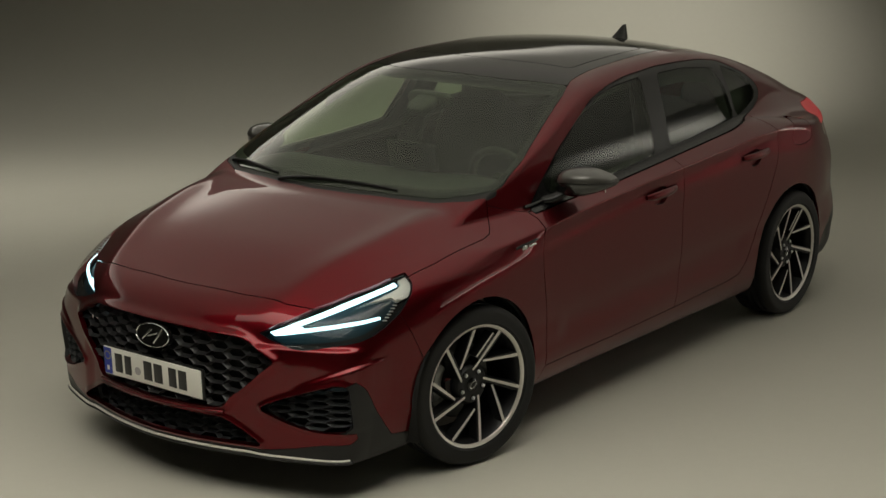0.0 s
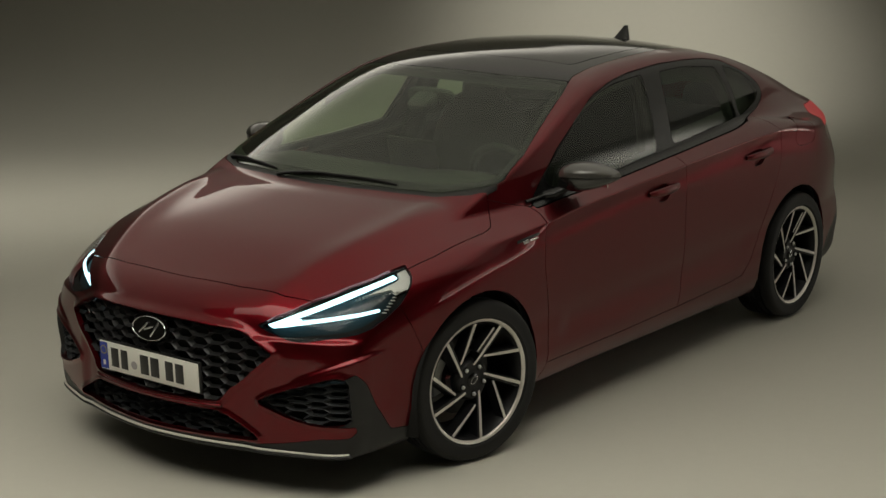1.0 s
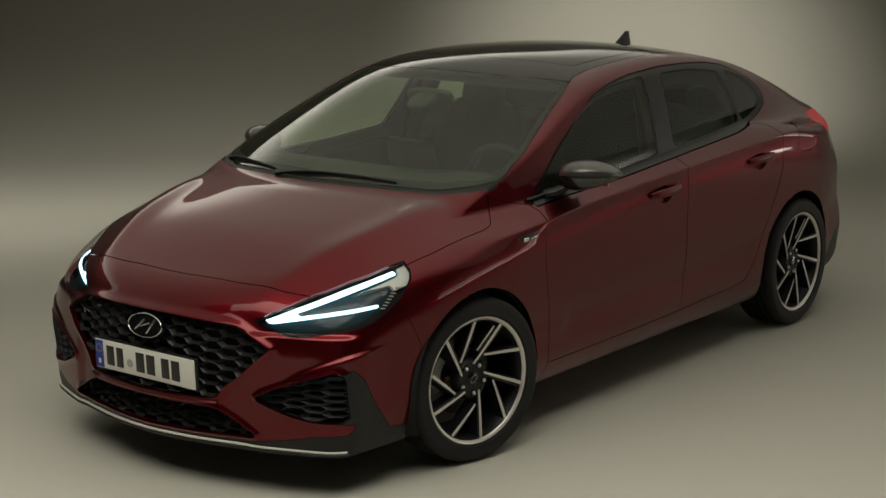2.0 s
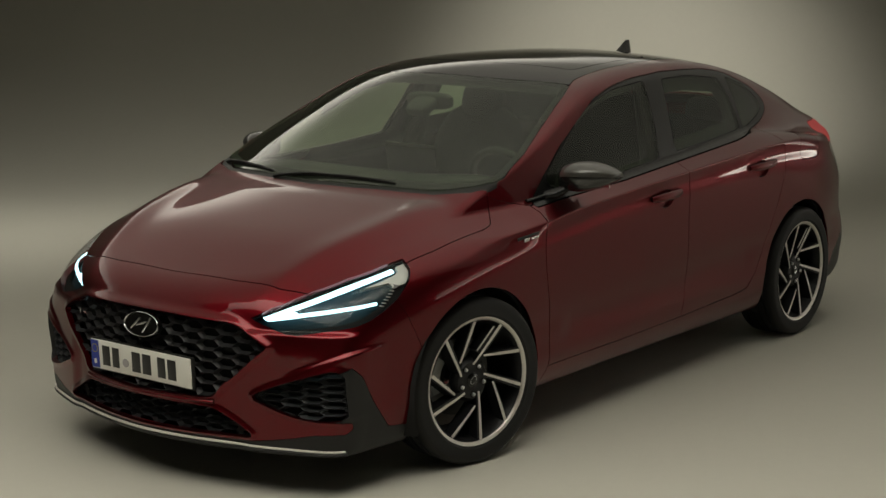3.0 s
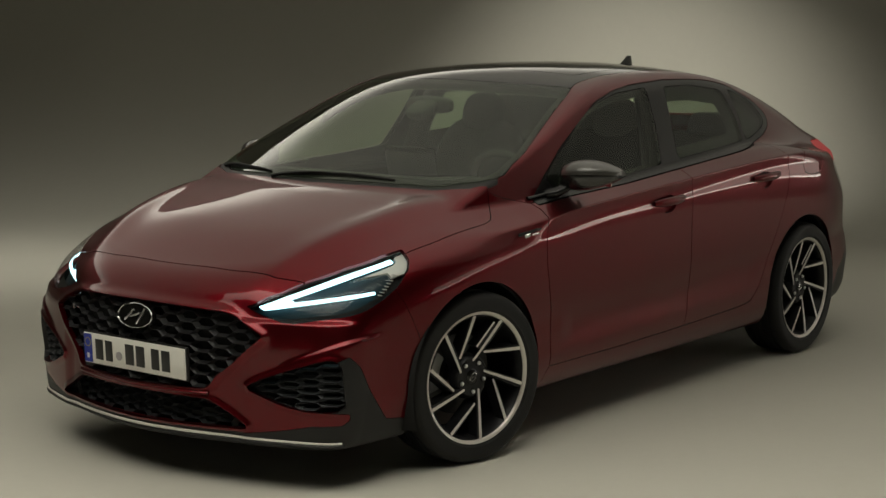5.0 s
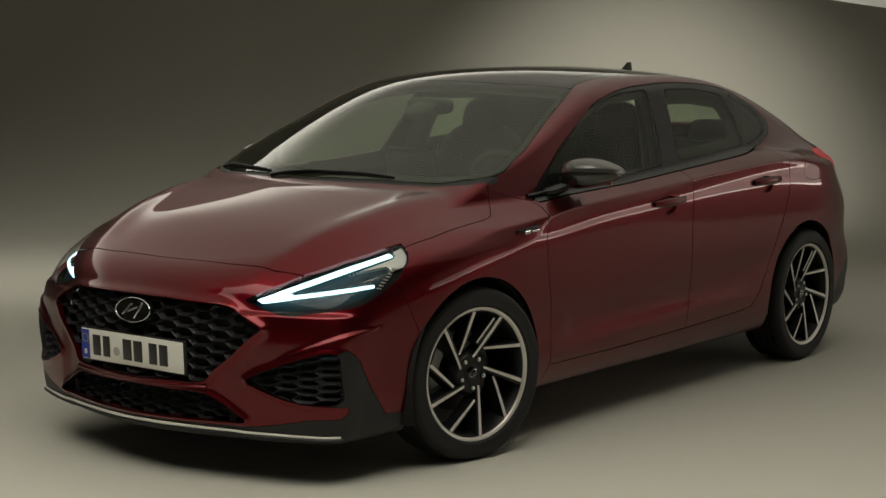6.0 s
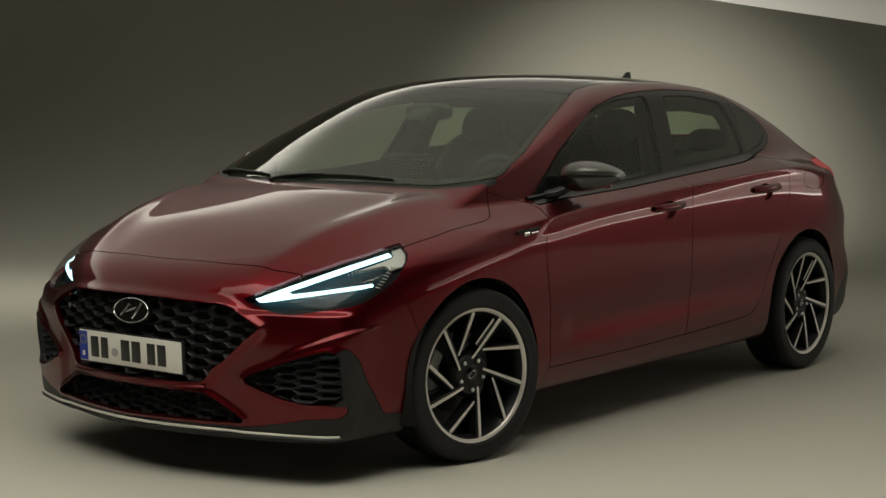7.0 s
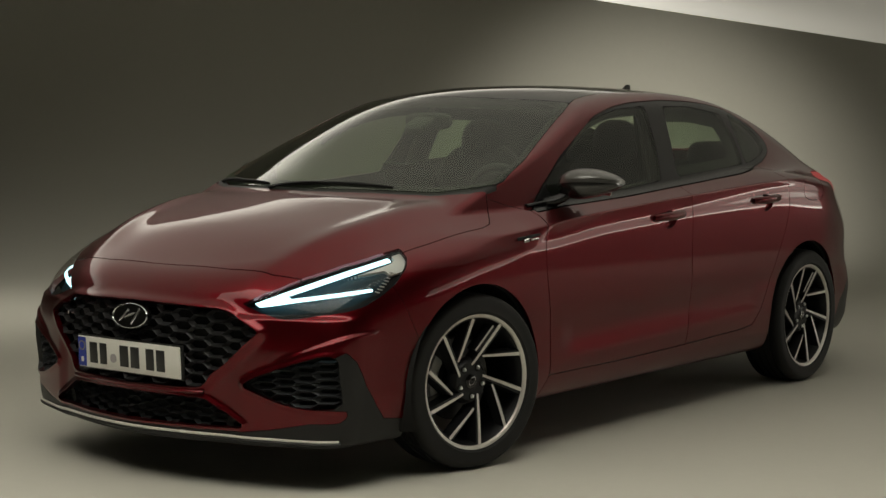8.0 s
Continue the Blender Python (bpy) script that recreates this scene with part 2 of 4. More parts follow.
def skin(h):
    """The skin of the car's half with y below zero: places, normals, triangles."""
    xs, ys, zs = np.arange(-1.0, 3.62, h), np.arange(-0.94, 2.1 * h, h), np.arange(0.12, 1.46, h)
    inside = shape(xs[:, None, None], np.abs(ys)[None, :, None], zs[None, None, :]) < 0
    count = sum(inside[i : len(xs) - 1 + i, j : len(ys) - 1 + j, k : len(zs) - 1 + k].astype(np.int8) for i in (0, 1) for j in (0, 1) for k in (0, 1))
    mixed = (count > 0) & (count < 8)
    index = np.full(mixed.shape, -1, np.int64)
    index[mixed] = np.arange(mixed.sum())
    i, j, k = np.nonzero(mixed)
    p = np.stack([xs[i] + h / 2, ys[j] + h / 2, zs[k] + h / 2], -1)
    quads = []
    for axis in range(3):
        s = np.moveaxis(inside, axis, 0)
        n = np.moveaxis(index, axis, 0)
        u, v, w = np.nonzero(s[:-1, 1:-1, 1:-1] != s[1:, 1:-1, 1:-1])
        q = np.stack([n[u, v, w], n[u, v + 1, w], n[u, v + 1, w + 1], n[u, v, w + 1]], -1)
        flip = s[u, v + 1, w + 1] ^ (axis == 1)
        q[~flip] = q[~flip][:, ::-1]
        quads.append(q)
    quads = np.concatenate(quads)
    for turn in range(4):
        for again in range(2):
            g = slope(p[:, 0], np.abs(p[:, 1]), p[:, 2])
            g[:, 1] *= np.where(p[:, 1] < 0, -1, 1)
            f = shape(p[:, 0], np.abs(p[:, 1]), p[:, 2])
            p -= np.clip(f, -h, h)[:, None] * g / np.maximum((g * g).sum(1), 0.2)[:, None]
        if turn < 3:
            total, number = np.zeros_like(p), np.zeros(len(p))
            for c in range(4):
                np.add.at(total, quads[:, c], p[quads[:, c - 1]] + p[quads[:, (c + 1) % 4]])
                np.add.at(number, quads[:, c], 2)
            p = np.where(number[:, None] > 0, 0.4 * p + 0.6 * total / np.maximum(number, 1)[:, None], p)
    tris = np.concatenate([quads[:, [0, 1, 2]], quads[:, [0, 2, 3]]])
    n = slope(p[:, 0], np.abs(p[:, 1]), p[:, 2])
    n[:, 1] *= np.where(p[:, 1] < 0, -1, 1)
    n /= np.maximum(np.linalg.norm(n, axis=1), 1e-9)[:, None]
    wrong = np.einsum("ij,ij->i", np.cross(p[tris[:, 1]] - p[tris[:, 0]], p[tris[:, 2]] - p[tris[:, 0]]), n[tris].sum(1)) < 0
    tris[wrong] = tris[wrong][:, ::-1]
    return p, n, tris


#ENDBODY
def tidy(p, n, t):
    used, back = np.unique(t, return_inverse=True)
    return p[used], n[used], back.reshape(-1, 3)


def clip(mesh, g):
    """The part of a triangle mesh where g, given per vertex, is below zero."""
    p, n, t = mesh
    if not len(t):
        return mesh
    s = g < 0
    k = s[t].sum(1)
    keep = t[k == 3]
    out, pp, nn, start = [keep], [p], [n], len(p)
    cut = t[(k == 1) | (k == 2)]
    if len(cut):
        one = s[cut].sum(1) == 1
        lone = np.where(one, np.argmax(s[cut], 1), np.argmin(s[cut], 1))
        r = np.arange(len(cut))
        a, b, c = cut[r, lone], cut[r, (lone + 1) % 3], cut[r, (lone + 2) % 3]
        ends = np.sort(np.concatenate([np.stack([a, b], 1), np.stack([a, c], 1)]), axis=1)
        edges, back = np.unique(ends, axis=0, return_inverse=True)
        back = back.reshape(-1)
        w = g[edges[:, 0]] / (g[edges[:, 0]] - g[edges[:, 1]])
        pp.append(p[edges[:, 0]] + w[:, None] * (p[edges[:, 1]] - p[edges[:, 0]]))
        nn.append(n[edges[:, 0]] + w[:, None] * (n[edges[:, 1]] - n[edges[:, 0]]))
        ab, ac = start + back[: len(cut)], start + back[len(cut) :]
        out.append(np.stack([a, ab, ac], 1)[one])
        out += [np.stack([ab, b, c], 1)[~one], np.stack([ab, c, ac], 1)[~one]]
    return tidy(np.concatenate(pp), np.concatenate(nn), np.concatenate(out))


def apart(mesh, field, gap=0.003):
    """Splits a mesh along field = 0 and leaves a gap: the part below zero, and the rest."""
    g = field(*mesh[0].T)
    return clip(mesh, g + gap / 2), clip(mesh, gap / 2 - g)


def both_sides(mesh):
    p, n, t = mesh
    m = np.array([1, -1, 1])
    return np.concatenate([p, p * m]), np.concatenate([n, n * m]), np.concatenate([t, t[:, ::-1] + len(p)])


def finer(mesh):
    """Each triangle in four, the new places set on the skin."""
    p, n, t = mesh
    e = np.sort(np.concatenate([t[:, [0, 1]], t[:, [1, 2]], t[:, [2, 0]]]), axis=1)
    edges, back = np.unique(e, axis=0, return_inverse=True)
    ab, bc, ca = back.reshape(3, -1) + len(p)
    q = p[edges].mean(1)
    flat = np.abs(q[:, 1]) < 1e-6
    g = slope(q[:, 0], np.abs(q[:, 1]), q[:, 2])
    g[:, 1] *= -1
    q = q - shape(q[:, 0], np.abs(q[:, 1]), q[:, 2])[:, None] * g / np.maximum((g * g).sum(1), 0.2)[:, None]
    q[flat, 1] = 0
    a, b, c = t.T
    tris = np.concatenate([np.stack(k, 1) for k in ((a, ab, ca), (ab, b, bc), (ca, bc, c), (ab, bc, ca))])
    return np.concatenate([p, q]), np.concatenate([n, g / np.linalg.norm(g, axis=1)[:, None]]), tris


def flipped(mesh):
    m = np.array([1, -1, 1])
    return mesh[0] * m, mesh[1] * m, mesh[2][:, ::-1]


def rimmed(mesh, depth):
    """Adds a rim that runs inwards from the open edges."""
    p, n, t = mesh
    e = np.concatenate([t[:, [0, 1]], t[:, [1, 2]], t[:, [2, 0]]])
    key = np.sort(e, axis=1)
    _, first, number = np.unique(key, axis=0, return_index=True, return_counts=True)
    e = e[first[number == 1]]
    e = e[(np.abs(p[e[:, 0], 1]) > 1e-4) | (np.abs(p[e[:, 1], 1]) > 1e-4)]
    v = np.unique(e)
    place = np.zeros(len(p), np.int64)
    unit = n[v] / np.linalg.norm(n[v], axis=1)[:, None]
    rim_top = len(p) + np.arange(len(v))
    place[v] = np.arange(len(v))
    lower = p[v] - depth * unit
    pp = np.concatenate([p, p[v], lower])
    nn = np.concatenate([n, n[v] * 0, n[v] * 0])
    a, b = place[e[:, 0]] + len(p), place[e[:, 1]] + len(p)
    m = len(v)
    return pp, nn, np.concatenate([t, np.stack([a, a + m, b + m], 1), np.stack([a, b + m, b], 1)])


def mesh_object(name, mesh, material, parent=None, label=""):
    p, n, t = mesh
    data = bpy.data.meshes.new(name)
    data.vertices.add(len(p))
    data.vertices.foreach_set("co", p.astype(np.float32).ravel())
    data.loops.add(3 * len(t))
    data.loops.foreach_set("vertex_index", t.astype(np.int32).ravel())
    data.polygons.add(len(t))
    data.polygons.foreach_set("loop_start", np.arange(0, 3 * len(t), 3, dtype=np.int32))
    data.update(calc_edges=True)
    data.polygons.foreach_set("use_smooth", np.ones(len(t), bool))
    length = np.linalg.norm(n, axis=1)
    unit = np.where(length[:, None] > 0, n / np.maximum(length, 1e-9)[:, None], 0)
    data.normals_split_custom_set_from_vertices(unit.tolist())
    data.materials.append(material)
    ob = new(name, data)
    ob.parent = parent
    return tagged(ob, label)



def moved(mesh, d):
    p, n, t = mesh
    return p + d * n / np.linalg.norm(n, axis=1)[:, None], n, t


def front_x(y, z):
    a = np.abs(np.asarray(y, float))
    lo, hi = np.full(a.shape, -1.1), np.full(a.shape, -0.3)
    for _ in range(28):
        m = (lo + hi) / 2
        out = shape(m, a, z) > 0
        lo, hi = np.where(out, m, lo), np.where(out, hi, m)
    return hi


def side_y(x, z):
    """How far the flank stands from the middle plane."""
    x, z = np.broadcast_arrays(np.asarray(x, float), np.asarray(z, float))
    lo, hi = np.full(x.shape, 0.3), np.full(x.shape, 1.1)
    for _ in range(28):
        m = (lo + hi) / 2
        out = shape(x, m, z) > 0
        lo, hi = np.where(out, lo, m), np.where(out, m, hi)
    return lo


def top_z(x, y):
    a, x = np.broadcast_arrays(np.abs(np.asarray(y, float)), np.asarray(x, float))
    lo, hi = np.full(x.shape, 0.5), np.full(x.shape, 1.6)
    for _ in range(28):
        m = (lo + hi) / 2
        out = shape(x, a, m) > 0
        lo, hi = np.where(out, lo, m), np.where(out, m, hi)
    return lo


def sheet_above(points, x_range, step_size=0.014):
    """A smooth sheet of the skin seen from above, cut to an outline; the half with y below zero."""
    xs, ys = np.arange(x_range[0], x_range[1], step_size), np.append(np.arange(-0.84, -1e-6, step_size), 0.0)
    x, y = np.meshgrid(xs, ys, indexing="ij")
    return sheet(x, y, top_z(x, y), inside([*points, *[(px, -py) for px, py in reversed(points)]], 1)(x, y), False)


def sheet_beside(points, rounds=1, step_size=0.012):
    """A smooth sheet of the flank, cut to an outline in x and z."""
    q = np.array(points)
    x, z = np.meshgrid(np.arange(q[:, 0].min() - 0.02, q[:, 0].max() + 0.02, step_size), np.arange(q[:, 1].min() - 0.02, q[:, 1].max() + 0.02, step_size), indexing="ij")
    return sheet(x, -side_y(x, z), z, inside(points, rounds)(x, z), True)


def sheet(x, y, z, g, turn):
    p = np.stack([x, y, z], -1).reshape(-1, 3)
    n = slope(p[:, 0], np.abs(p[:, 1]), p[:, 2])
    n[:, 1] *= -1
    n /= np.linalg.norm(n, axis=1)[:, None]
    k = np.arange(x.size).reshape(x.shape)
    a, b, c, d = k[:-1, :-1].ravel(), k[1:, :-1].ravel(), k[1:, 1:].ravel(), k[:-1, 1:].ravel()
    t = np.concatenate([np.stack([a, b, c], 1), np.stack([a, c, d], 1)])
    return clip((p, n, t), g.ravel() + 0.0015)


def part(name, bm, material, parent=None, label="", smooth=40):
    bmesh.ops.recalc_face_normals(bm, faces=bm.faces)
    data = bpy.data.meshes.new(name)
    bm.to_mesh(data)
    bm.free()
    data.materials.append(material)
    data.polygons.foreach_set("use_smooth", np.ones(len(data.polygons), bool))
    data.set_sharp_from_angle(angle=radians(smooth))
    ob = new(name, data)
    ob.parent = parent
    return tagged(ob, label)


def block(size, at=(0, 0, 0), turn=(0, 0, 0), bevel=0.0, steps=2, bm=None):
    bm = bm or bmesh.new()
    m = pose(*at, *turn) @ Matrix.Diagonal((*size, 1))
    made = bmesh.ops.create_cube(bm, size=1, matrix=m)
    if bevel:
        edges = list({e for v in made["verts"] for e in v.link_edges})
        bmesh.ops.bevel(bm, geom=edges, offset=bevel, segments=steps, profile=0.5, affect="EDGES")
    return bm


def lofted(rings, caps=True, closed=False, bm=None):
    """Joins rings of as many points each."""
    bm = bm or bmesh.new()
    rows = [[bm.verts.new(p) for p in ring] for ring in rings]
    n = len(rows[0])
    pairs = list(zip(rows, rows[1:])) + ([(rows[-1], rows[0])] if closed else [])
    for u, v in pairs:
        for i in range(n):
            bm.faces.new((u[i], u[(i + 1) % n], v[(i + 1) % n], v[i]))
    if caps and not closed:
        bm.faces.new(rows[0][::-1])
        bm.faces.new(rows[-1])
    return bm


def lathe(profile, steps=96, bm=None):
    """Turns (radius, height) pairs round z; the profile is a closed loop."""
    rings = []
    for i in range(steps):
        a = 2 * math.pi * i / steps
        rings.append([(r * math.cos(a), r * math.sin(a), h) for r, h in profile])
    return lofted(rings, closed=True, bm=bm)


def tube(points, radius, sides=10, bm=None, flat=1.0):
    """A rod along a line of points; the radius may be a list."""
    pts = [Vector(p) for p in points]
    rings = []
    for i, p in enumerate(pts):
        ahead = (pts[min(i + 1, len(pts) - 1)] - pts[max(i - 1, 0)]).normalized()
        u = ahead.cross(Vector((0, 0, 1)) if abs(ahead.z) < 0.9 else Vector((1, 0, 0))).normalized()
        v = u.cross(ahead)
        r = radius[i] if isinstance(radius, (list, tuple)) else radius
        rings.append([p + r * (math.cos(k * 2 * math.pi / sides) * u + flat * math.sin(k * 2 * math.pi / sides) * v) for k in range(sides)])
    return lofted(rings, bm=bm)


# The light strips' teal glow is put into this base colour.
lamp_glow_teal = principled("lamp housing", (0.006, 0.020, 0.026), 0.5, Specular_IOR_Level=0.15)
lens_dark = principled("projector glass", (0.01, 0.012, 0.014), 0.05, Coat_Weight=1.0)
silver_plastic = principled("silvered plastic", (0.58, 0.58, 0.54), 0.4, 0.3)
lip_silver = principled("satin silver trim", (0.75, 0.73, 0.68), 0.35, 0.2)
plate_white = principled("plate white", (0.72, 0.71, 0.66), 0.35)
plate_blue = principled("plate blue", (0.01, 0.03, 0.30), 0.35)
plate_yellow = principled("plate yellow", (0.25, 0.22, 0.06), 0.4)
plate_black = principled("plate black", (0.012, 0.012, 0.012), 0.4)
plate_grey = principled("plate seal", (0.35, 0.33, 0.34), 0.4)
rim_black = principled("black rim lacquer", (0.007, 0.007, 0.008), 0.4, Specular_IOR_Level=0.25)
bolt_steel = principled("bolt steel", (0.8, 0.8, 0.8), 0.35, 0.9)
brake_steel = principled("brake steel", (0.07, 0.07, 0.07), 0.45, 0.9)
caliper_grey = principled("caliper grey", (0.34, 0.34, 0.33), 0.45, 0.3)
mirror_black = principled("black mirror shell", (0.012, 0.012, 0.012), 0.25, 0.0, Coat_Weight=0.6, Coat_Roughness=0.05)
# Lighter than the black shell: the cap's reflected light, put into colour.
cap_sheen_grey = principled("mirror cap with painted sheen", (0.065, 0.063, 0.057), 0.32, 0.3, Coat_Weight=0.8, Coat_Roughness=0.08)
mirror_glass = principled("mirror", (0.8, 0.8, 0.8), 0.02, 1.0)
cabin_plastic = principled("cabin plastic", (0.022, 0.022, 0.021), 0.55)
cabin_leather = principled("cabin leather", (0.018, 0.018, 0.018), 0.45)
headliner_cloth = principled("headliner cloth", (0.10, 0.10, 0.095), 0.9)
cabin_cloth = principled("cabin cloth", (0.016, 0.016, 0.016), 0.8)
# ---- the car ----
SKIN_STEP = 0.008
car = new("car")
tagged(car, "dark red metallic five-door fastback car on a pale studio floor", "car")
rest = skin(SKIN_STEP)
rest = clip(rest, rest[0][:, 1])
rest[0][np.abs(rest[0][:, 1]) < 1e-6, 1] = 0

arch_field = lambda x, y, z: np.where(np.abs(y) > 0.5, np.minimum(np.hypot(x + 0.02, z - 0.31) - 0.363, np.hypot(x - 2.60, z - 0.31) - 0.372), 1)
_, rest = apart(rest, arch_field, 0)


def from_side(points, least=0.42, rounds=2, x_most=9.0):
    f = inside(points, rounds)
    return lambda x, y, z: np.where((np.abs(y) > least) & (x < x_most), f(x, z), 1)


def from_front(points, rounds=2):
    f = inside(points, rounds)
    return lambda x, y, z: np.where(x < -0.45, f(np.abs(y), z), 1)


def from_above(points, least=0.6, rounds=2):
    f = inside([*points, *[(px, -py) for px, py in reversed(points)]], rounds, 0.2)
    return lambda x, y, z: np.where(z > least, f(x, y), 1)


grille_area, rest = apart(rest, from_front(GRILLE, 1), 0)
low_grille_area, rest = apart(rest, from_front(LOW_GRILLE, 1), 0)
vent_area, rest = apart(rest, from_front(VENT, 1), 0)

LAMP = [(-0.775, 0.634), (-0.733, 0.667), (-0.668, 0.701), (-0.62, 0.722), (-0.505, 0.760), (-0.378, 0.793), (-0.300, 0.808), (-0.312, 0.78), (-0.342, 0.75), (-0.417, 0.695), (-0.48, 0.661), (-0.545, 0.633), (-0.602, 0.617), (-0.669, 0.605), (-0.733, 0.590), (-0.747, 0.592), (-0.767, 0.617)]
lamp_area, rest = apart(rest, from_side(LAMP, 0.40, 0, -0.2))
lamp_area = sheet_beside(LAMP, 0, 0.003)

WINDOWS = [(0.43, 0.905), (0.60, 0.922), (1.06, 0.944), (1.39, 0.966), (2.11, 1.012), (2.31, 1.031), (2.50, 1.060), (2.61, 1.094), (2.645, 1.128), (2.625, 1.165), (2.53, 1.222), (2.30, 1.303), (2.12, 1.328), (1.93, 1.338), (1.70, 1.342), (1.42, 1.329), (1.25, 1.308), (1.076, 1.269), (0.89, 1.187), (0.72, 1.106), (0.555, 1.0)]
window_area, rest = apart(rest, from_side(WINDOWS, 0.42, 1), 0.004)
DOOR_GLASS = [(0.60, 0.962), (1.07, 0.972), (1.40, 0.998), (1.415, 1.003), (1.475, 1.14), (1.52, 1.312), (1.50, 1.314), (1.269, 1.299), (1.10, 1.267), (0.998, 1.236), (0.831, 1.154), (0.663, 1.066), (0.57, 1.0)]
REAR_DOOR_GLASS = [(1.56, 1.012), (1.806, 1.026), (2.215, 1.050), (2.235, 1.056), (2.247, 1.185), (2.20, 1.278), (2.18, 1.285), (1.92, 1.313), (1.70, 1.314), (1.672, 1.310), (1.62, 1.16)]
QUARTER_GLASS = [(2.265, 1.052), (2.331, 1.057), (2.52, 1.094), (2.585, 1.127), (2.554, 1.172), (2.458, 1.232), (2.30, 1.280), (2.285, 1.275), (2.29, 1.163)]
_, surround = apart(window_area, from_side(DOOR_GLASS, 0.42, 1))
_, surround = apart(surround, from_side(REAR_DOOR_GLASS, 0.42, 1))
_, surround = apart(surround, from_side(QUARTER_GLASS, 0.42, 1))
door_glass_area, rear_door_glass_area, quarter_glass_area = sheet_beside(DOOR_GLASS), sheet_beside(REAR_DOOR_GLASS), sheet_beside(QUARTER_GLASS)

WINDSHIELD = [(0.052, 0), (0.065, 0.18), (0.108, 0.397), (0.15, 0.541), (0.255, 0.665), (0.31, 0.698), (0.36, 0.704), (0.413, 0.696), (0.52, 0.686), (0.65, 0.652), (0.816, 0.612), (0.973, 0.575), (1.056, 0.545), (1.045, 0.52), (1.008, 0.419), (0.96, 0.30), (0.937, 0.169), (0.928, 0)]
_, rest = apart(rest, from_above(WINDSHIELD, 0.9, 0))
windshield_area = sheet_above(WINDSHIELD, (0.0, 1.1))
ROOF = [(0.928, 0), (0.937, 0.169), (0.96, 0.30), (1.008, 0.419), (1.056, 0.545), (1.11, 0.527), (1.264, 0.514), (1.468, 0.502), (1.69, 0.486), (2.01, 0.455), (2.32, 0.425), (2.36, 0.38), (2.38, 0.2), (2.385, 0)]
roof_area, rest = apart(rest, from_above(ROOF, 1.2, 0), 0.004)
SUNROOF = [(1.165, 0), (1.17, 0.1), (1.20, 0.25), (1.228, 0.36), (1.235, 0.425), (1.27, 0.438), (1.31, 0.437), (1.49, 0.429), (1.706, 0.415), (1.90, 0.40), (1.93, 0.36), (1.94, 0)]
sunroof_area, roof_area = apart(roof_area, from_above(SUNROOF, 1.2, 1), 0.005)
REAR_GLASS = [(2.50, 0), (2.47, 0.3), (2.45, 0.46), (2.50, 0.50), (2.9, 0.49), (3.17, 0.46), (3.22, 0.40), (3.27, 0)]
_, rest = apart(rest, from_above(REAR_GLASS, 1.0, 1))
rear_glass_area = sheet_above(REAR_GLASS, (2.4, 3.3))
HOOD = [(-0.725, 0), (-0.724, 0.06), (-0.708, 0.30), (-0.677, 0.48), (-0.621, 0.613), (-0.58, 0.68), (-0.40, 0.76), (-0.298, 0.752), (-0.176, 0.769), (-0.018, 0.778), (0.126, 0.786), (0.165, 0.78), (0.185, 0.768), (0.221, 0.736), (0.257, 0.698), (0.20, 0.66), (0.125, 0.541), (0.083, 0.397), (0.04, 0.18), (0.025, 0)]
hood_area, rest = apart(rest, from_above(HOOD, 0.69, 0), 0.0035)
COWL = [(0.0, 0), (0.0, 0.2), (0.06, 0.42), (0.1, 0.56), (0.2, 0.675), (0.262, 0.705), (0.31, 0.71), (0.34, 0.69), (0.2, 0.5), (0.1, 0.0)]
cowl_area, rest = apart(rest, from_above(COWL, 0.9, 0), 0.0)

BLACK_LOW = [(-0.99, 0.08), (-0.99, 0.196), (-0.81, 0.203), (-0.774, 0.216), (-0.72, 0.241), (-0.654, 0.244), (-0.630, 0.263), (-0.635, 0.284), (-0.72, 0.292), (-0.72, 0.452), (-0.645, 0.482), (-0.606, 0.447), (-0.555, 0.357), (-0.51, 0.291), (-0.471, 0.242), (-0.326, 0.223), (-0.26, 0.215), (-0.26, 0.08)]
black_low_area, rest = apart(rest, from_side(BLACK_LOW, -1, 0, -0.2), 0.002)
BLACK_REAR = [(2.98, 0.08), (3.00, 0.27), (3.06, 0.36), (3.16, 0.43), (3.30, 0.47), (3.70, 0.48), (3.70, 0.08)]
rear_skirt_area, rest = apart(rest, from_side(BLACK_REAR, -1, 0), 0.002)
BUMPER = [(-1.2, 0), (-0.2, 0), (-0.2, 0.35), (-0.33, 0.50), (-0.425, 0.688), (-0.42, 0.72), (-0.58, 0.76), (-0.60, 1.0), (-1.2, 1.0)]
bumper_area, rest = apart(rest, from_side(BUMPER, -1, 0), 0.002)
FENDER = [(-0.8, 0.3), (0.35, 0.1), (0.424, 0.29), (0.424, 0.49), (0.393, 0.695), (0.391, 0.77), (0.408, 0.849), (0.435, 0.892), (0.425, 0.914), (0.33, 0.935), (0.22, 0.97), (0.1, 0.99), (-0.8, 0.99)]
FRONT_DOOR = [(0.424, 0.291), (0.95, 0.291), (1.463, 0.301), (1.502, 0.48), (1.502, 0.73), (1.512, 0.89), (1.50, 1.1), (0.75, 1.08), (0.60, 1.0), (0.47, 0.92), (0.425, 0.914), (0.435, 0.892), (0.408, 0.849), (0.391, 0.77), (0.393, 0.695), (0.424, 0.49)]
REAR_DOOR = [(1.463, 0.301), (1.95, 0.318), (2.06, 0.33), (2.14, 0.40), (2.20, 0.49), (2.262, 0.59), (2.34, 0.713), (2.391, 0.815), (2.406, 0.88), (2.415, 1.0), (2.39, 1.1), (1.50, 1.1), (1.512, 0.89), (1.502, 0.73), (1.502, 0.48)]
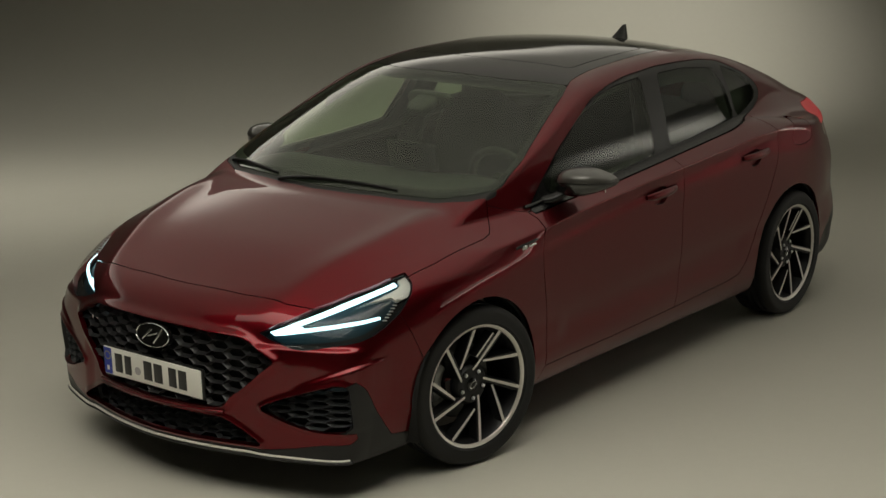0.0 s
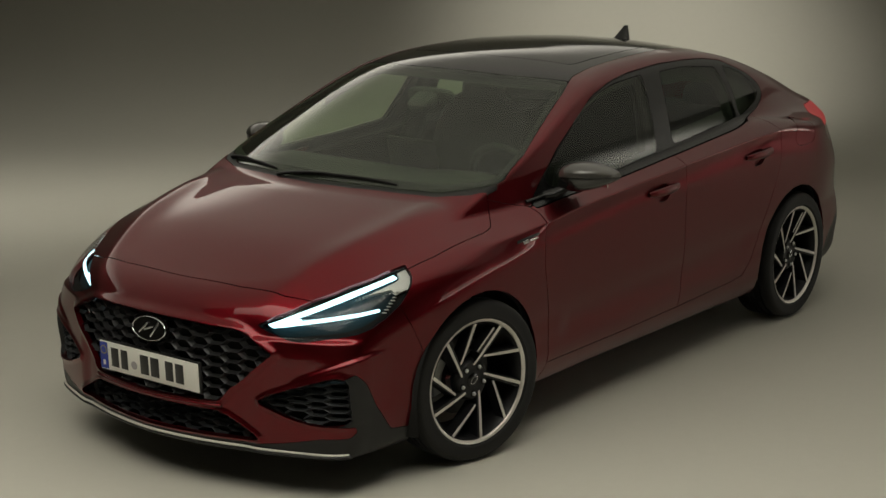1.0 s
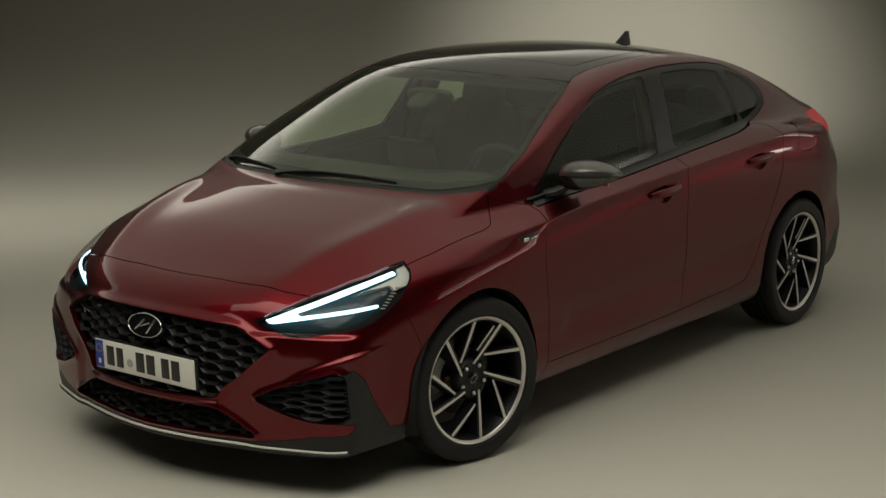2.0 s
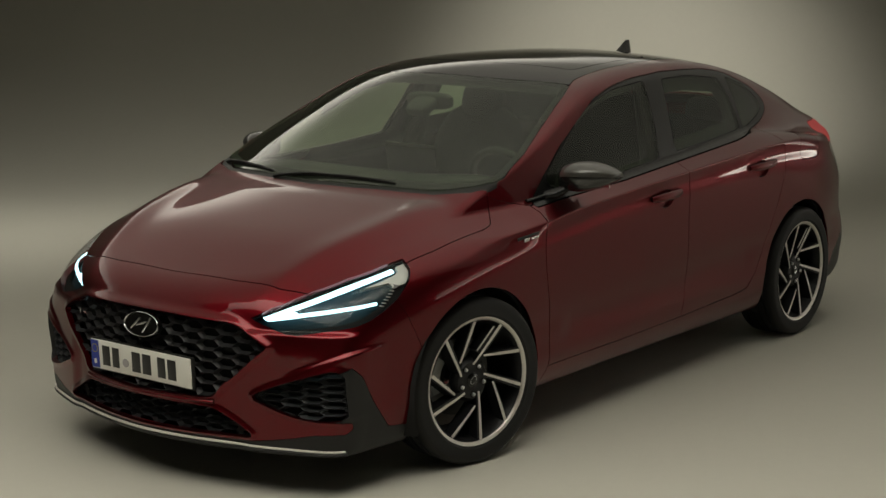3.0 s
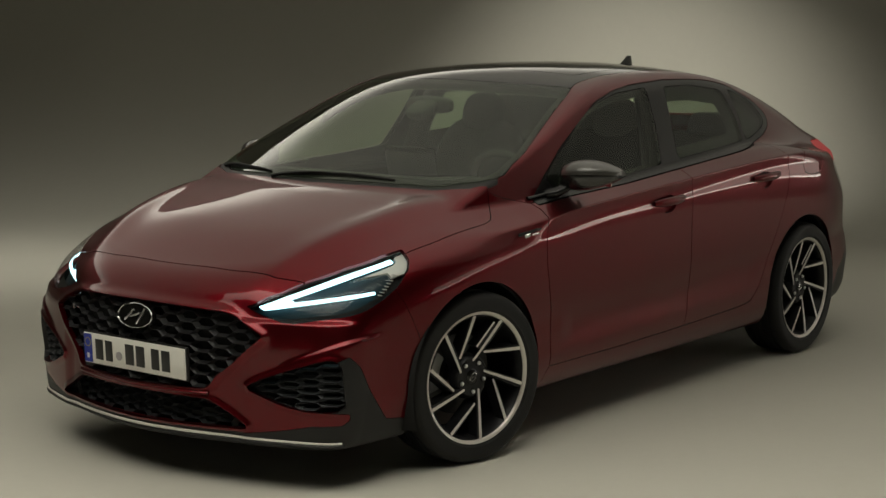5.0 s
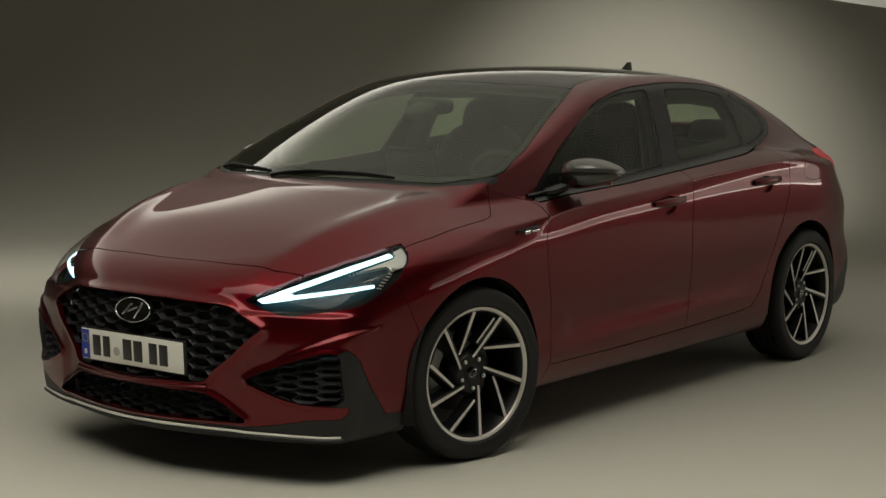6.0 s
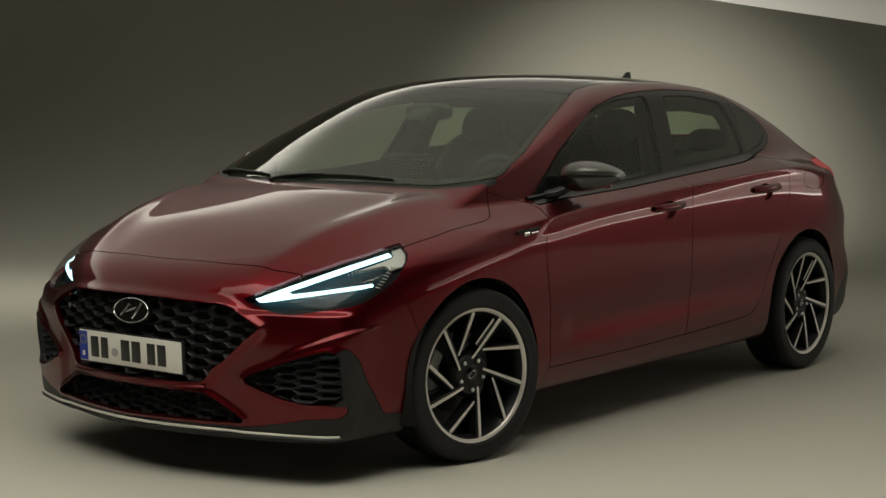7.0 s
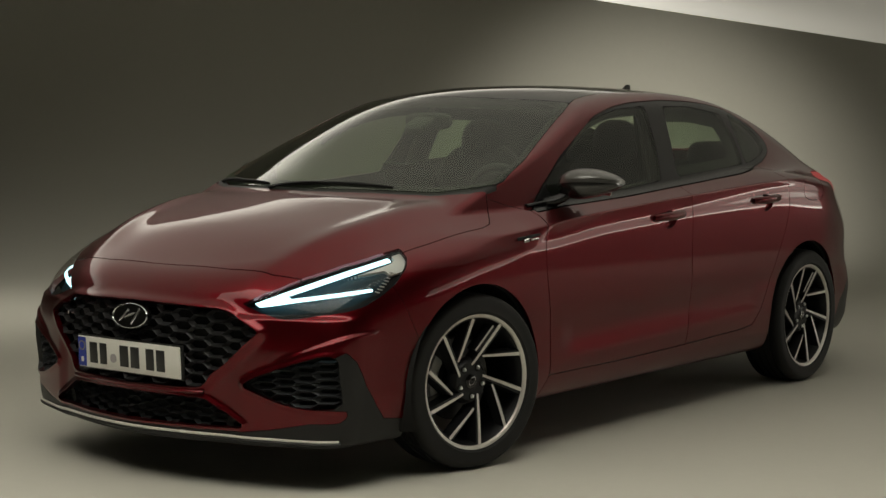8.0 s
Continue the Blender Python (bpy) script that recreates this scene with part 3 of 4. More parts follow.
FUEL_LID = [(2.60, 0.985), (2.66, 0.996), (2.75, 0.990), (2.80, 0.97), (2.80, 0.91), (2.76, 0.875), (2.63, 0.872), (2.56, 0.895)]
TAIL_LAMP = [(3.19, 0.99), (3.11, 0.955), (3.03, 0.925), (3.10, 0.905), (3.25, 0.895), (3.50, 0.86), (3.6, 0.86), (3.6, 0.96), (3.4, 0.985)]
front_door_area, rest = apart(rest, from_side(FRONT_DOOR, 0.5, 0), 0.004)
rear_door_area, rest = apart(rest, from_side(REAR_DOOR, 0.5, 0), 0.004)
fender_area, rest = apart(rest, from_side(FENDER, 0.5, 0), 0.002)
fuel_area, rest = apart(rest, from_side(FUEL_LID, 0.5, 1), 0.003)
tail_area, rest = apart(rest, from_side(TAIL_LAMP, 0.45, 0), 0.003)

FRONT_POCKET = [(1.225, 0.845), (1.235, 0.875), (1.30, 0.884), (1.36, 0.874), (1.375, 0.84), (1.34, 0.808), (1.29, 0.803), (1.245, 0.818)]
REAR_POCKET = [(px + 0.868, pz + 0.036) for px, pz in FRONT_POCKET]
front_pocket, front_door_area = apart(front_door_area, from_side(FRONT_POCKET, 0.5, 2), 0)
rear_pocket, rear_door_area = apart(rear_door_area, from_side(REAR_POCKET, 0.5, 2), 0)
mesh_object("body", rimmed(both_sides(rest), 0.014), paint, car)
mesh_object("hood", rimmed(both_sides(hood_area), 0.016), paint, car)
bumper = mesh_object("front_bumper", rimmed(both_sides(bumper_area), 0.022), paint, car)
mesh_object("bumper_skirt", rimmed(both_sides(black_low_area), 0.02), black_plastic, car, "matt black lower bumper with side blades")
mesh_object("rear_skirt", rimmed(both_sides(rear_skirt_area), 0.02), black_plastic, car, "black lower rear bumper")
mesh_object("cowl", both_sides(moved(cowl_area, -0.004)), black_plastic, car, "black plastic wiper cowl")
windshield = mesh_object("windshield", both_sides(windshield_area), glass, car, "clear windshield with a dark edge band")
mesh_object("roof_panel", rimmed(both_sides(roof_area), 0.012), gloss_black, car, "gloss black roof panel")
mesh_object("sunroof", rimmed(both_sides(sunroof_area), 0.012), gloss_black, car, "black tinted sunroof glass")
mesh_object("rear_window", both_sides(rear_glass_area), dark_glass, car)
ws_field = inside([*WINDSHIELD, *[(px, -py) for px, py in reversed(WINDSHIELD)]], 0)
band = clip(windshield_area, -0.028 - 0.03 * step(0.35, 0.1, windshield_area[0][:, 0]) - ws_field(windshield_area[0][:, 0], windshield_area[0][:, 1]))
mesh_object("edge_band", both_sides(moved(band, -0.004)), ceramic, windshield, "black ceramic edge band")


def handle(x, z, sign, door):
    """A pull handle that stands off the flank over its recess."""
    pts, radii = [], []
    for i in range(13):
        k = i / 12
        px = x + (k - 0.5) * 0.245
        pz = z + 0.008 * (k - 0.5)
        off = 0.006 + 0.020 * math.sin(math.pi * k) ** 0.7
        pts.append((px, sign * (float(side_y(px, pz)) + off), pz))
        radii.append(0.008 + 0.007 * math.sin(math.pi * k) ** 0.5)
    part("handle", tube(pts, radii, 12, flat=1.25), paint, door)


for side in (lambda m: m, flipped):
    mesh_object("fender", rimmed(side(fender_area), 0.014), paint, car)
    door = mesh_object("front_door", rimmed(side(finer(front_door_area)), 0.016), paint, car)
    mesh_object("window", side(door_glass_area), side_glass, door, "dark tinted door glass")
    mesh_object("handle_recess", side(moved(front_pocket, -0.016)), paint, door)
    handle(1.305, 0.858, -1 if side is not flipped else 1, door)
    door = mesh_object("rear_door", rimmed(side(finer(rear_door_area)), 0.016), paint, car)
    mesh_object("window", side(rear_door_glass_area), privacy_glass, door, "dark tinted door glass")
    mesh_object("handle_recess", side(moved(rear_pocket, -0.016)), paint, door)
    handle(2.175, 0.896, -1 if side is not flipped else 1, door)
    mesh_object("window_surround", rimmed(side(surround), 0.018), satin_black, car, "black window surround and pillar trim")
    mesh_object("quarter_window", side(quarter_glass_area), privacy_glass, car, "dark tinted quarter glass")
    mesh_object("fuel_lid" if side is not flipped else "rear_panel", rimmed(side(fuel_area), 0.008), paint, car)
    mesh_object("tail_lamp", rimmed(side(tail_area), 0.02), red_lens, car, "red tail lamp lens")

# what lies behind the gaps: a dark inner body
inner = skin(0.03)
inner = clip(inner, inner[0][:, 1])
inner = moved(inner, -0.03)
g = np.minimum(arch_field(*inner[0].T), 0.885 - inner[0][:, 2])
for f in (from_side(LAMP, 0.36, 0, -0.2), from_front(GRILLE, 1), from_front(LOW_GRILLE, 1), from_front(VENT, 1)):
    g = np.minimum(g, f(*inner[0].T))
mesh_object("inner_body", both_sides(clip(inner, -g)), dark_lining, car, "dark inner body behind the panels")
ceiling_mesh = skin(0.03)
ceiling_mesh = clip(ceiling_mesh, ceiling_mesh[0][:, 1])
ceiling_mesh = clip(moved(ceiling_mesh, -0.035), from_above(ROOF, 1.2, 0)(*ceiling_mesh[0].T) - 0.04)
mesh_object("headliner", both_sides(ceiling_mesh), headliner_cloth, car, "grey cloth headliner")


lining = skin(0.03)
lining = clip(lining, lining[0][:, 1])
lx, ly, lz = lining[0].T
g = np.maximum(np.maximum(0.88 - lz, 0.85 - lx), lx - 2.95)
for points, inset in ((DOOR_GLASS, 0.02), (REAR_DOOR_GLASS, 0.05)):
    g = np.maximum(g, -inset - np.where(np.abs(ly) > 0.42, inside(points, 1)(lx, lz), 1))
for points, inset in ((WINDSHIELD, 0.01), (REAR_GLASS, 0.07), (ROOF, 0.01)):
    g = np.maximum(g, -inset - from_above(points, 0.9, 0)(lx, ly, lz))
lining = moved(clip(lining, g), -0.04)
mesh_object("pillar_lining", both_sides(lining), cabin_plastic, car, "dark grey trim inside the pillars")


# ---- grilles ----
def lattice(field, pitch, row, width, depth, height, offset=(0.0, 0.0), both=True, y_range=(-0.56, 0.56), z_range=(0.33, 0.64), margin=0.0):
    """A honeycomb of ridged bars that follows the front of the car."""
    s = pitch / 1.5
    bars = set()
    for i in range(int(y_range[0] / pitch) - 1, int(y_range[1] / pitch) + 2):
        for j in range(int(z_range[0] / row) - 1, int(z_range[1] / row) + 2):
            cy, cz = i * pitch + offset[0], (j + 0.5 * (i % 2)) * row + offset[1]
            corner = [(cy + s, cz), (cy + s / 2, cz + row / 2), (cy - s / 2, cz + row / 2), (cy - s, cz), (cy - s / 2, cz - row / 2), (cy + s / 2, cz - row / 2)]
            for k in range(6):
                e = sorted([tuple(round(v, 4) for v in corner[k]), tuple(round(v, 4) for v in corner[(k + 1) % 6])])
                bars.add((e[0], e[1]))
    bars = sorted(bars)
    a, b = np.array([e[0] for e in bars]), np.array([e[1] for e in bars])
    keep = np.maximum(field(np.abs(a[:, 0]), a[:, 1]), field(np.abs(b[:, 0]), b[:, 1])) < margin
    keep &= (np.minimum(a[:, 0], b[:, 0]) > y_range[0]) & (np.maximum(a[:, 0], b[:, 0]) < y_range[1])
    a, b = a[keep], b[keep]
    along = (b - a) / np.linalg.norm(b - a, axis=1)[:, None]
    across = np.stack([-along[:, 1], along[:, 0]], 1) * width / 2
    ends = []
    for q in (a, b):
        ridge = np.stack([front_x(q[:, 0], q[:, 1]) + depth, q[:, 0], q[:, 1]], 1)
        for sgn in (-1, 1):
            w = q + sgn * across
            ends.append(np.stack([front_x(w[:, 0], w[:, 1]) + depth + height, w[:, 0], w[:, 1]], 1))
        ends.append(ridge)
    n = len(a)
    p = np.concatenate(ends)
    l0, r0, t0, l1, r1, t1 = (np.arange(n) + k * n for k in range(6))
    faces = np.concatenate([np.stack([l0, l1, t1, t0], 1), np.stack([t0, t1, r1, r0], 1)])
    bm = bmesh.new()
    verts = [bm.verts.new(v) for v in p]
    for f in faces:
        bm.faces.new([verts[i] for i in f])
    return bm


# Dark sheets behind the openings stand in for their shaded depth.
mesh_object("grille_backing", both_sides(moved(grille_area, -0.055)), dark_lining, car, "black sheet for the shaded space behind the grille")
part("grille", lattice(grille_edge, 0.070, 0.040, 0.014, 0.012, 0.022, (0, 0.008), margin=0.008), grille_metal, car, "dark grey honeycomb grille", 10)
mesh_object("lower_grille_backing", both_sides(moved(low_grille_area, -0.05)), dark_lining, car)
part("lower_grille", lattice(low_grille_edge, 0.060, 0.030, 0.012, 0.024, 0.02, (0, 0.003), y_range=(-0.50, 0.50), z_range=(0.19, 0.34), margin=0.004), grille_dark, car, "black honeycomb lower grille", 10)
for side, span in ((lambda m: m, (-0.80, -0.44)), (flipped, (0.44, 0.80))):
    mesh_object("vent_backing", side(moved(vent_area, -0.05)), dark_lining, car)
    part("side_vent", lattice(vent_edge, 0.066, 0.028, 0.016, 0.020, 0.02, (0, 0), y_range=span, z_range=(0.26, 0.5), margin=0.004), grille_dark, car, "black vent mesh in the bumper corner", 10)

# ---- lamps ----


def strip_outline(line, half):
    """A narrow outline of even width along a smooth line in x and z."""
    xs = np.linspace(line[0][0], line[-1][0], 25)
    zs = spline(*line)(xs)
    return [*zip(xs, zs + half), *zip(xs[::-1], zs[::-1] - half)]


LED_HIGH = strip_outline([(-0.757, 0.641), (-0.709, 0.671), (-0.653, 0.698), (-0.59, 0.7235), (-0.518, 0.7475), (-0.438, 0.770), (-0.352, 0.790)], 0.0047)
LED_LOW = strip_outline([(-0.758, 0.637), (-0.724, 0.649), (-0.688, 0.661), (-0.648, 0.671), (-0.602, 0.680), (-0.547, 0.687), (-0.486, 0.692)], 0.0047)
LED_TIP = [(-0.760, 0.644), (-0.712, 0.672), (-0.692, 0.670), (-0.704, 0.654), (-0.722, 0.645), (-0.758, 0.632)]
REFLECTOR = [(-0.56, 0.722), (-0.373, 0.771), (-0.347, 0.782), (-0.342, 0.794), (-0.303, 0.803), (-0.299, 0.798), (-0.313, 0.779), (-0.353, 0.744), (-0.405, 0.734), (-0.410, 0.750), (-0.483, 0.740)]
for side in (lambda m: m, flipped):
    lens = mesh_object("headlamp", side(lamp_area), lens_glass, car, "clear headlamp lens over a dark housing")
    mesh_object("housing", side(moved(lamp_area, -0.046)), lamp_glow_teal, lens, "dark headlamp housing, teal strip glow in its colour")
    low = apart(lamp_area, lambda x, y, z: np.where(np.abs(inside(LAMP, 0)(x, z)) < 0.0025, -1.0, 1.0), 0)[0]
    mesh_object("rim", side(moved(low, -0.006)), lamp_glow_teal, lens)
    for outline in (LED_HIGH, LED_LOW, LED_TIP):
        strip = apart(lamp_area, from_side(outline, 0.4, 0, -0.2), 0)[0]
        mesh_object("light_strip", rimmed(side(moved(strip, -0.022 - 0.0008 * (outline is LED_TIP) - 0.0004 * (outline is LED_LOW))), 0.004), led, lens, "glowing cool white light strip")
    strip = apart(lamp_area, from_side(REFLECTOR, 0.4, 0, -0.2), 0)[0]
    mesh_object("reflector", rimmed(side(moved(strip, -0.014)), 0.012), silver_plastic, lens, "silver reflector panel")
    sign = -1 if side is not flipped else 1
    for i in range(8):
        k = i / 7
        x0, z0 = -0.475 + 0.085 * k, 0.672 + 0.062 * k
        bm = block((0.022, 0.006, 0.004), (x0, sign * (float(side_y(x0, z0)) - 0.016), z0), (0, 12, 0), 0.001, 1)
        part("rib", bm, silver_plastic, lens)

# ---- bumper lip, number plate, emblem, badges ----
ys = np.linspace(-0.755, 0.755, 81)
zs = 0.187 - 0.006 * (np.abs(ys) / 0.7) ** 3
line = [(float(front_x(y, z)) - 0.006, y, z) for y, z in zip(ys, zs)]
part("lip_trim", tube(line, [0.0045 + 0.001 * math.cos(3 * y) for y in ys], 8), lip_silver, car, "thin silver line along the bumper lip")
line = [(x + 0.010, y, z - 0.010) for x, y, z in line]
part("lip_spoiler", tube(line, 0.013, 10, flat=0.7), black_plastic, car, "black lip spoiler under the bumper")
ys = np.linspace(-0.325, 0.325, 41)
line = [(float(front_x(y, 0.331)) - 0.004, y, 0.331) for y in ys]
part("grille_bar", tube(line, 0.009, 10, flat=0.8), paint, car, "red bar between the two grilles")

plate = part("number_plate", block((0.006, 0.52, 0.112), bevel=0.003), plate_white, car, "white number plate with a blue band")
plate.matrix_world = pose(-0.886, 0.012, 0.425, 0, -3, 0)
part("blue_band", block((0.002, 0.040, 0.104), (-0.0036, 0.237, 0)), plate_blue, plate, "blue band")
part("band_mark", block((0.001, 0.012, 0.018), (-0.005, 0.237, -0.028)), plate_white, plate)
bm = lathe([(0.014, -0.0005), (0.017, -0.0005), (0.017, 0.0005), (0.014, 0.0005)], 12)
bmesh.ops.transform(bm, matrix=pose(-0.005, 0.237, 0.022, 0, 90, 0), verts=bm.verts)
part("band_ring", bm, plate_yellow, plate)
for y0, w in ((0.178, 0.040), (0.127, 0.036), (0.019, 0.044), (-0.036, 0.044), (-0.112, 0.040), (-0.165, 0.042)):
    part("bar", block((0.0016, w, 0.075), (-0.0037, y0, 0), bevel=0.0006), plate_black, plate)
bm = bmesh.new()
bmesh.ops.create_cone(bm, cap_ends=True, segments=24, radius1=0.016, radius2=0.016, depth=0.0016, matrix=pose(-0.0037, 0.075, -0.012, 0, 90, 0))
part("seal", bm, plate_grey, plate, "small grey seal")
part("plate_holder", block((0.012, 0.535, 0.122), (-0.877, 0.012, 0.425), (0, -3, 0), 0.004), black_plastic, car, "black number plate holder")


def ellipse_ring(w, h, bar, depth, steps=64):
    rings = []
    for i in range(steps):
        a = 2 * math.pi * i / steps
        c, q = math.cos(a), math.sin(a)
        rings.append([(-depth * x, c * (w - bar * r), q * (h - bar * r)) for x, r in ((0, 0), (0.8, 0.15), (1, 0.5), (0.8, 0.85), (0, 1))])
    return lofted(rings, closed=True)


emblem = part("emblem", lofted([[(0.01, 0.094 * math.cos(a), 0.049 * math.sin(a)) for a in np.linspace(0, 2 * math.pi, 49)[:-1]], [(-0.004, 0.092 * math.cos(a), 0.047 * math.sin(a)) for a in np.linspace(0, 2 * math.pi, 49)[:-1]]]), gloss_black, car, "black oval emblem with a chrome ring")
emblem.matrix_world = pose(-0.884, 0, 0.570, 0, 14, 0)
part("ring", ellipse_ring(0.088, 0.045, 0.0045, 0.008), chrome, emblem, "chrome ring")
bm = block((0.005, 0.008, 0.066), (-0.006, -0.030, 0), (30, 0, 0), 0.002)
block((0.005, 0.008, 0.056), (-0.006, 0.028, 0.0), (42, 0, 0), 0.002, bm=bm)
block((0.005, 0.050, 0.007), (-0.006, 0.0, 0.002), (-20, 0, 0), 0.002, bm=bm)
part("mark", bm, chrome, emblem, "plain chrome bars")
bm = block((0.004, 0.016, 0.018), (float(front_x(0.43, 0.545)) + 0.018, 0.44, 0.545), (20, 0, -18), 0.001)
block((0.004, 0.03, 0.006), (float(front_x(0.41, 0.545)) + 0.018, 0.41, 0.543), (0, 0, -16), 0.001, bm=bm)
part("grille_badge", bm, chrome, car, "small plain chrome badge")
for sign in (-1, 1):
    a0 = float(side_y(0.31, 0.815))
    bm = block((0.034, 0.004, 0.014), (0.272, sign * (float(side_y(0.272, 0.812)) + 0.002), 0.812), (0, -4, 0), 0.001)
    block((0.05, 0.004, 0.007), (0.322, sign * (float(side_y(0.322, 0.815)) + 0.002), 0.815), (0, -4, 0), 0.001, bm=bm)
    part("fender_badge", bm, chrome, car, "small plain chrome fender badge")
    part("fender_slot", block((0.150, 0.006, 0.012), (0.29, sign * (a0 - 0.0015), 0.824), (0, -4, 0), 0.004), black_plastic, car, "narrow dark fender slot")


# ---- mirrors, wipers, aerial ----
def door_mirror(sign, tuck=0.0):
    rings = []
    for i in range(15):
        k = i / 14
        y = 0.795 + (0.205 - tuck) * k
        grow = max(math.sin(math.pi * min(max(0.12 + 0.84 * k, 0), 1)), 0.02) ** 0.45
        cx, cz = 0.655 + 0.065 * k * k, 1.000 - 0.5 * tuck + 0.014 * k
        dx, dz = 0.088 * grow, 0.068 * grow * (1 - 0.42 * k * k)
        ring = []
        for j in range(32):
            a = 2 * math.pi * j / 32
            c, q = math.cos(a), math.sin(a)
            ring.append((cx - dx * math.copysign(abs(c) ** 0.75, c), sign * y, cz + dz * math.copysign(abs(q) ** 0.8, q) * (1.0 if q > 0 else 0.85)))
        rings.append(ring)
    mirror = part("door_mirror", lofted(rings), mirror_black, car, "gloss black door mirror")
    cap = []
    for ring in rings[1:]:
        cx, cz = sum(v[0] for v in ring) / 32, sum(v[2] for v in ring) / 32
        out = [((v[0] - cx) * 1.03 + cx, v[1] + sign * 0.001, (v[2] - cz) * 1.04 + cz) for v in ring[1:18]]
        cap.append([(out[0][0], out[0][1], out[0][2] - 0.004)] + out)
    part("mirror_cap", lofted(cap), cap_sheen_grey, mirror, "upper mirror cap, greyed for the light it reflects")
    foot = [(0.56, sign * 0.765, 0.935), (0.575, sign * 0.80, 0.945), (0.605, sign * 0.82, 0.962), (0.630, sign * 0.845, 0.980)]
    part("mirror_foot", tube(foot, [0.034, 0.03, 0.026, 0.02], 14, flat=0.7), satin_black, mirror, "black mirror foot")
    bm = block((0.004, 0.13, 0.075), (0.738, sign * 0.890, 1.002), (0, 0, sign * 8), 0.001)
    part("mirror_glass", bm, mirror_glass, mirror, "mirror glass")
    base = [(0.425 + 0.13 * i / 8, sign * (float(side_y(0.425 + 0.13 * i / 8, 0.93 + 0.012 * i / 8)) + 0.004), 0.93 + 0.012 * i / 8) for i in range(9)]
    part("mirror_base", tube(base, 0.010, 10, flat=0.8), satin_black, mirror)


door_mirror(-1)
door_mirror(1, 0.022)


def wiper(y0, y1, x0, x1, pivot):
    """A blade that lies along the foot of the windshield, and its arm."""
    pts = []
    for i in range(13):
        k = i / 12
        x, y = x0 + (x1 - x0) * k, y0 + (y1 - y0) * k
        pts.append((x, y, float(top_z(x, y)) + 0.003))
    blade = part("wiper", tube(pts, [0.004 + 0.003 * math.sin(math.pi * i / 12) for i in range(13)], 8, flat=1.2), black_plastic, car, "black wiper on the windshield")
    arm = []
    for i in range(9):
        k = i / 8
        x, y = pivot[0] + (pts[6][0] - pivot[0]) * k, pivot[1] + (pts[6][1] - pivot[1]) * k
        arm.append((x, y, float(top_z(x, y)) + 0.003 + 0.008 * math.sin(math.pi * k) ** 0.6))
    part("arm", tube(arm, [0.009 - 0.004 * i / 8 for i in range(9)], 8, flat=0.8), black_plastic, blade)


wiper(-0.36, 0.16, 0.120, 0.070, (0.055, 0.22))
wiper(0.26, 0.58, 0.095, 0.190, (0.20, 0.62))
rings = []
for i in range(9):
    k = i / 8
    front, back, wide = 2.27 + 0.115 * k**0.8, 2.435 - 0.012 * k, 0.026 * (1 - k) + 0.004
    z = float(top_z(2.36, 0)) - 0.012 + 0.078 * k
    rings.append([((front + back) / 2 + (back - front) / 2 * math.cos(t), wide * math.sin(t), z + 0.012 * (1 - k) * (1 if math.cos(t) < 0 else -0.6) * abs(math.cos(t))) for t in np.linspace(0, 2 * math.pi, 21)[:-1]])
part("aerial", lofted(rings), satin_black, car, "black shark fin aerial")

# ---- wheels ----
TYRE = [(0.228, 0.084), (0.242, 0.094), (0.250, 0.100), (0.255, 0.1035), (0.261, 0.102), (0.280, 0.106), (0.294, 0.1035), (0.2985, 0.103), (0.308, 0.095), (0.3145, 0.085)]
TREAD = [(0.317, 0.070), (0.317, 0.056), (0.310, 0.055), (0.310, 0.047), (0.318, 0.046), (0.318, 0.022), (0.311, 0.021), (0.311, 0.012), (0.318, 0.011), (0.318, -0.011)]
tyre_loop = TYRE + TREAD + [(r, -h) for r, h in reversed(TREAD[:-1])] + [(r, -h) for r, h in reversed(TYRE)]
RIM_R = 0.236


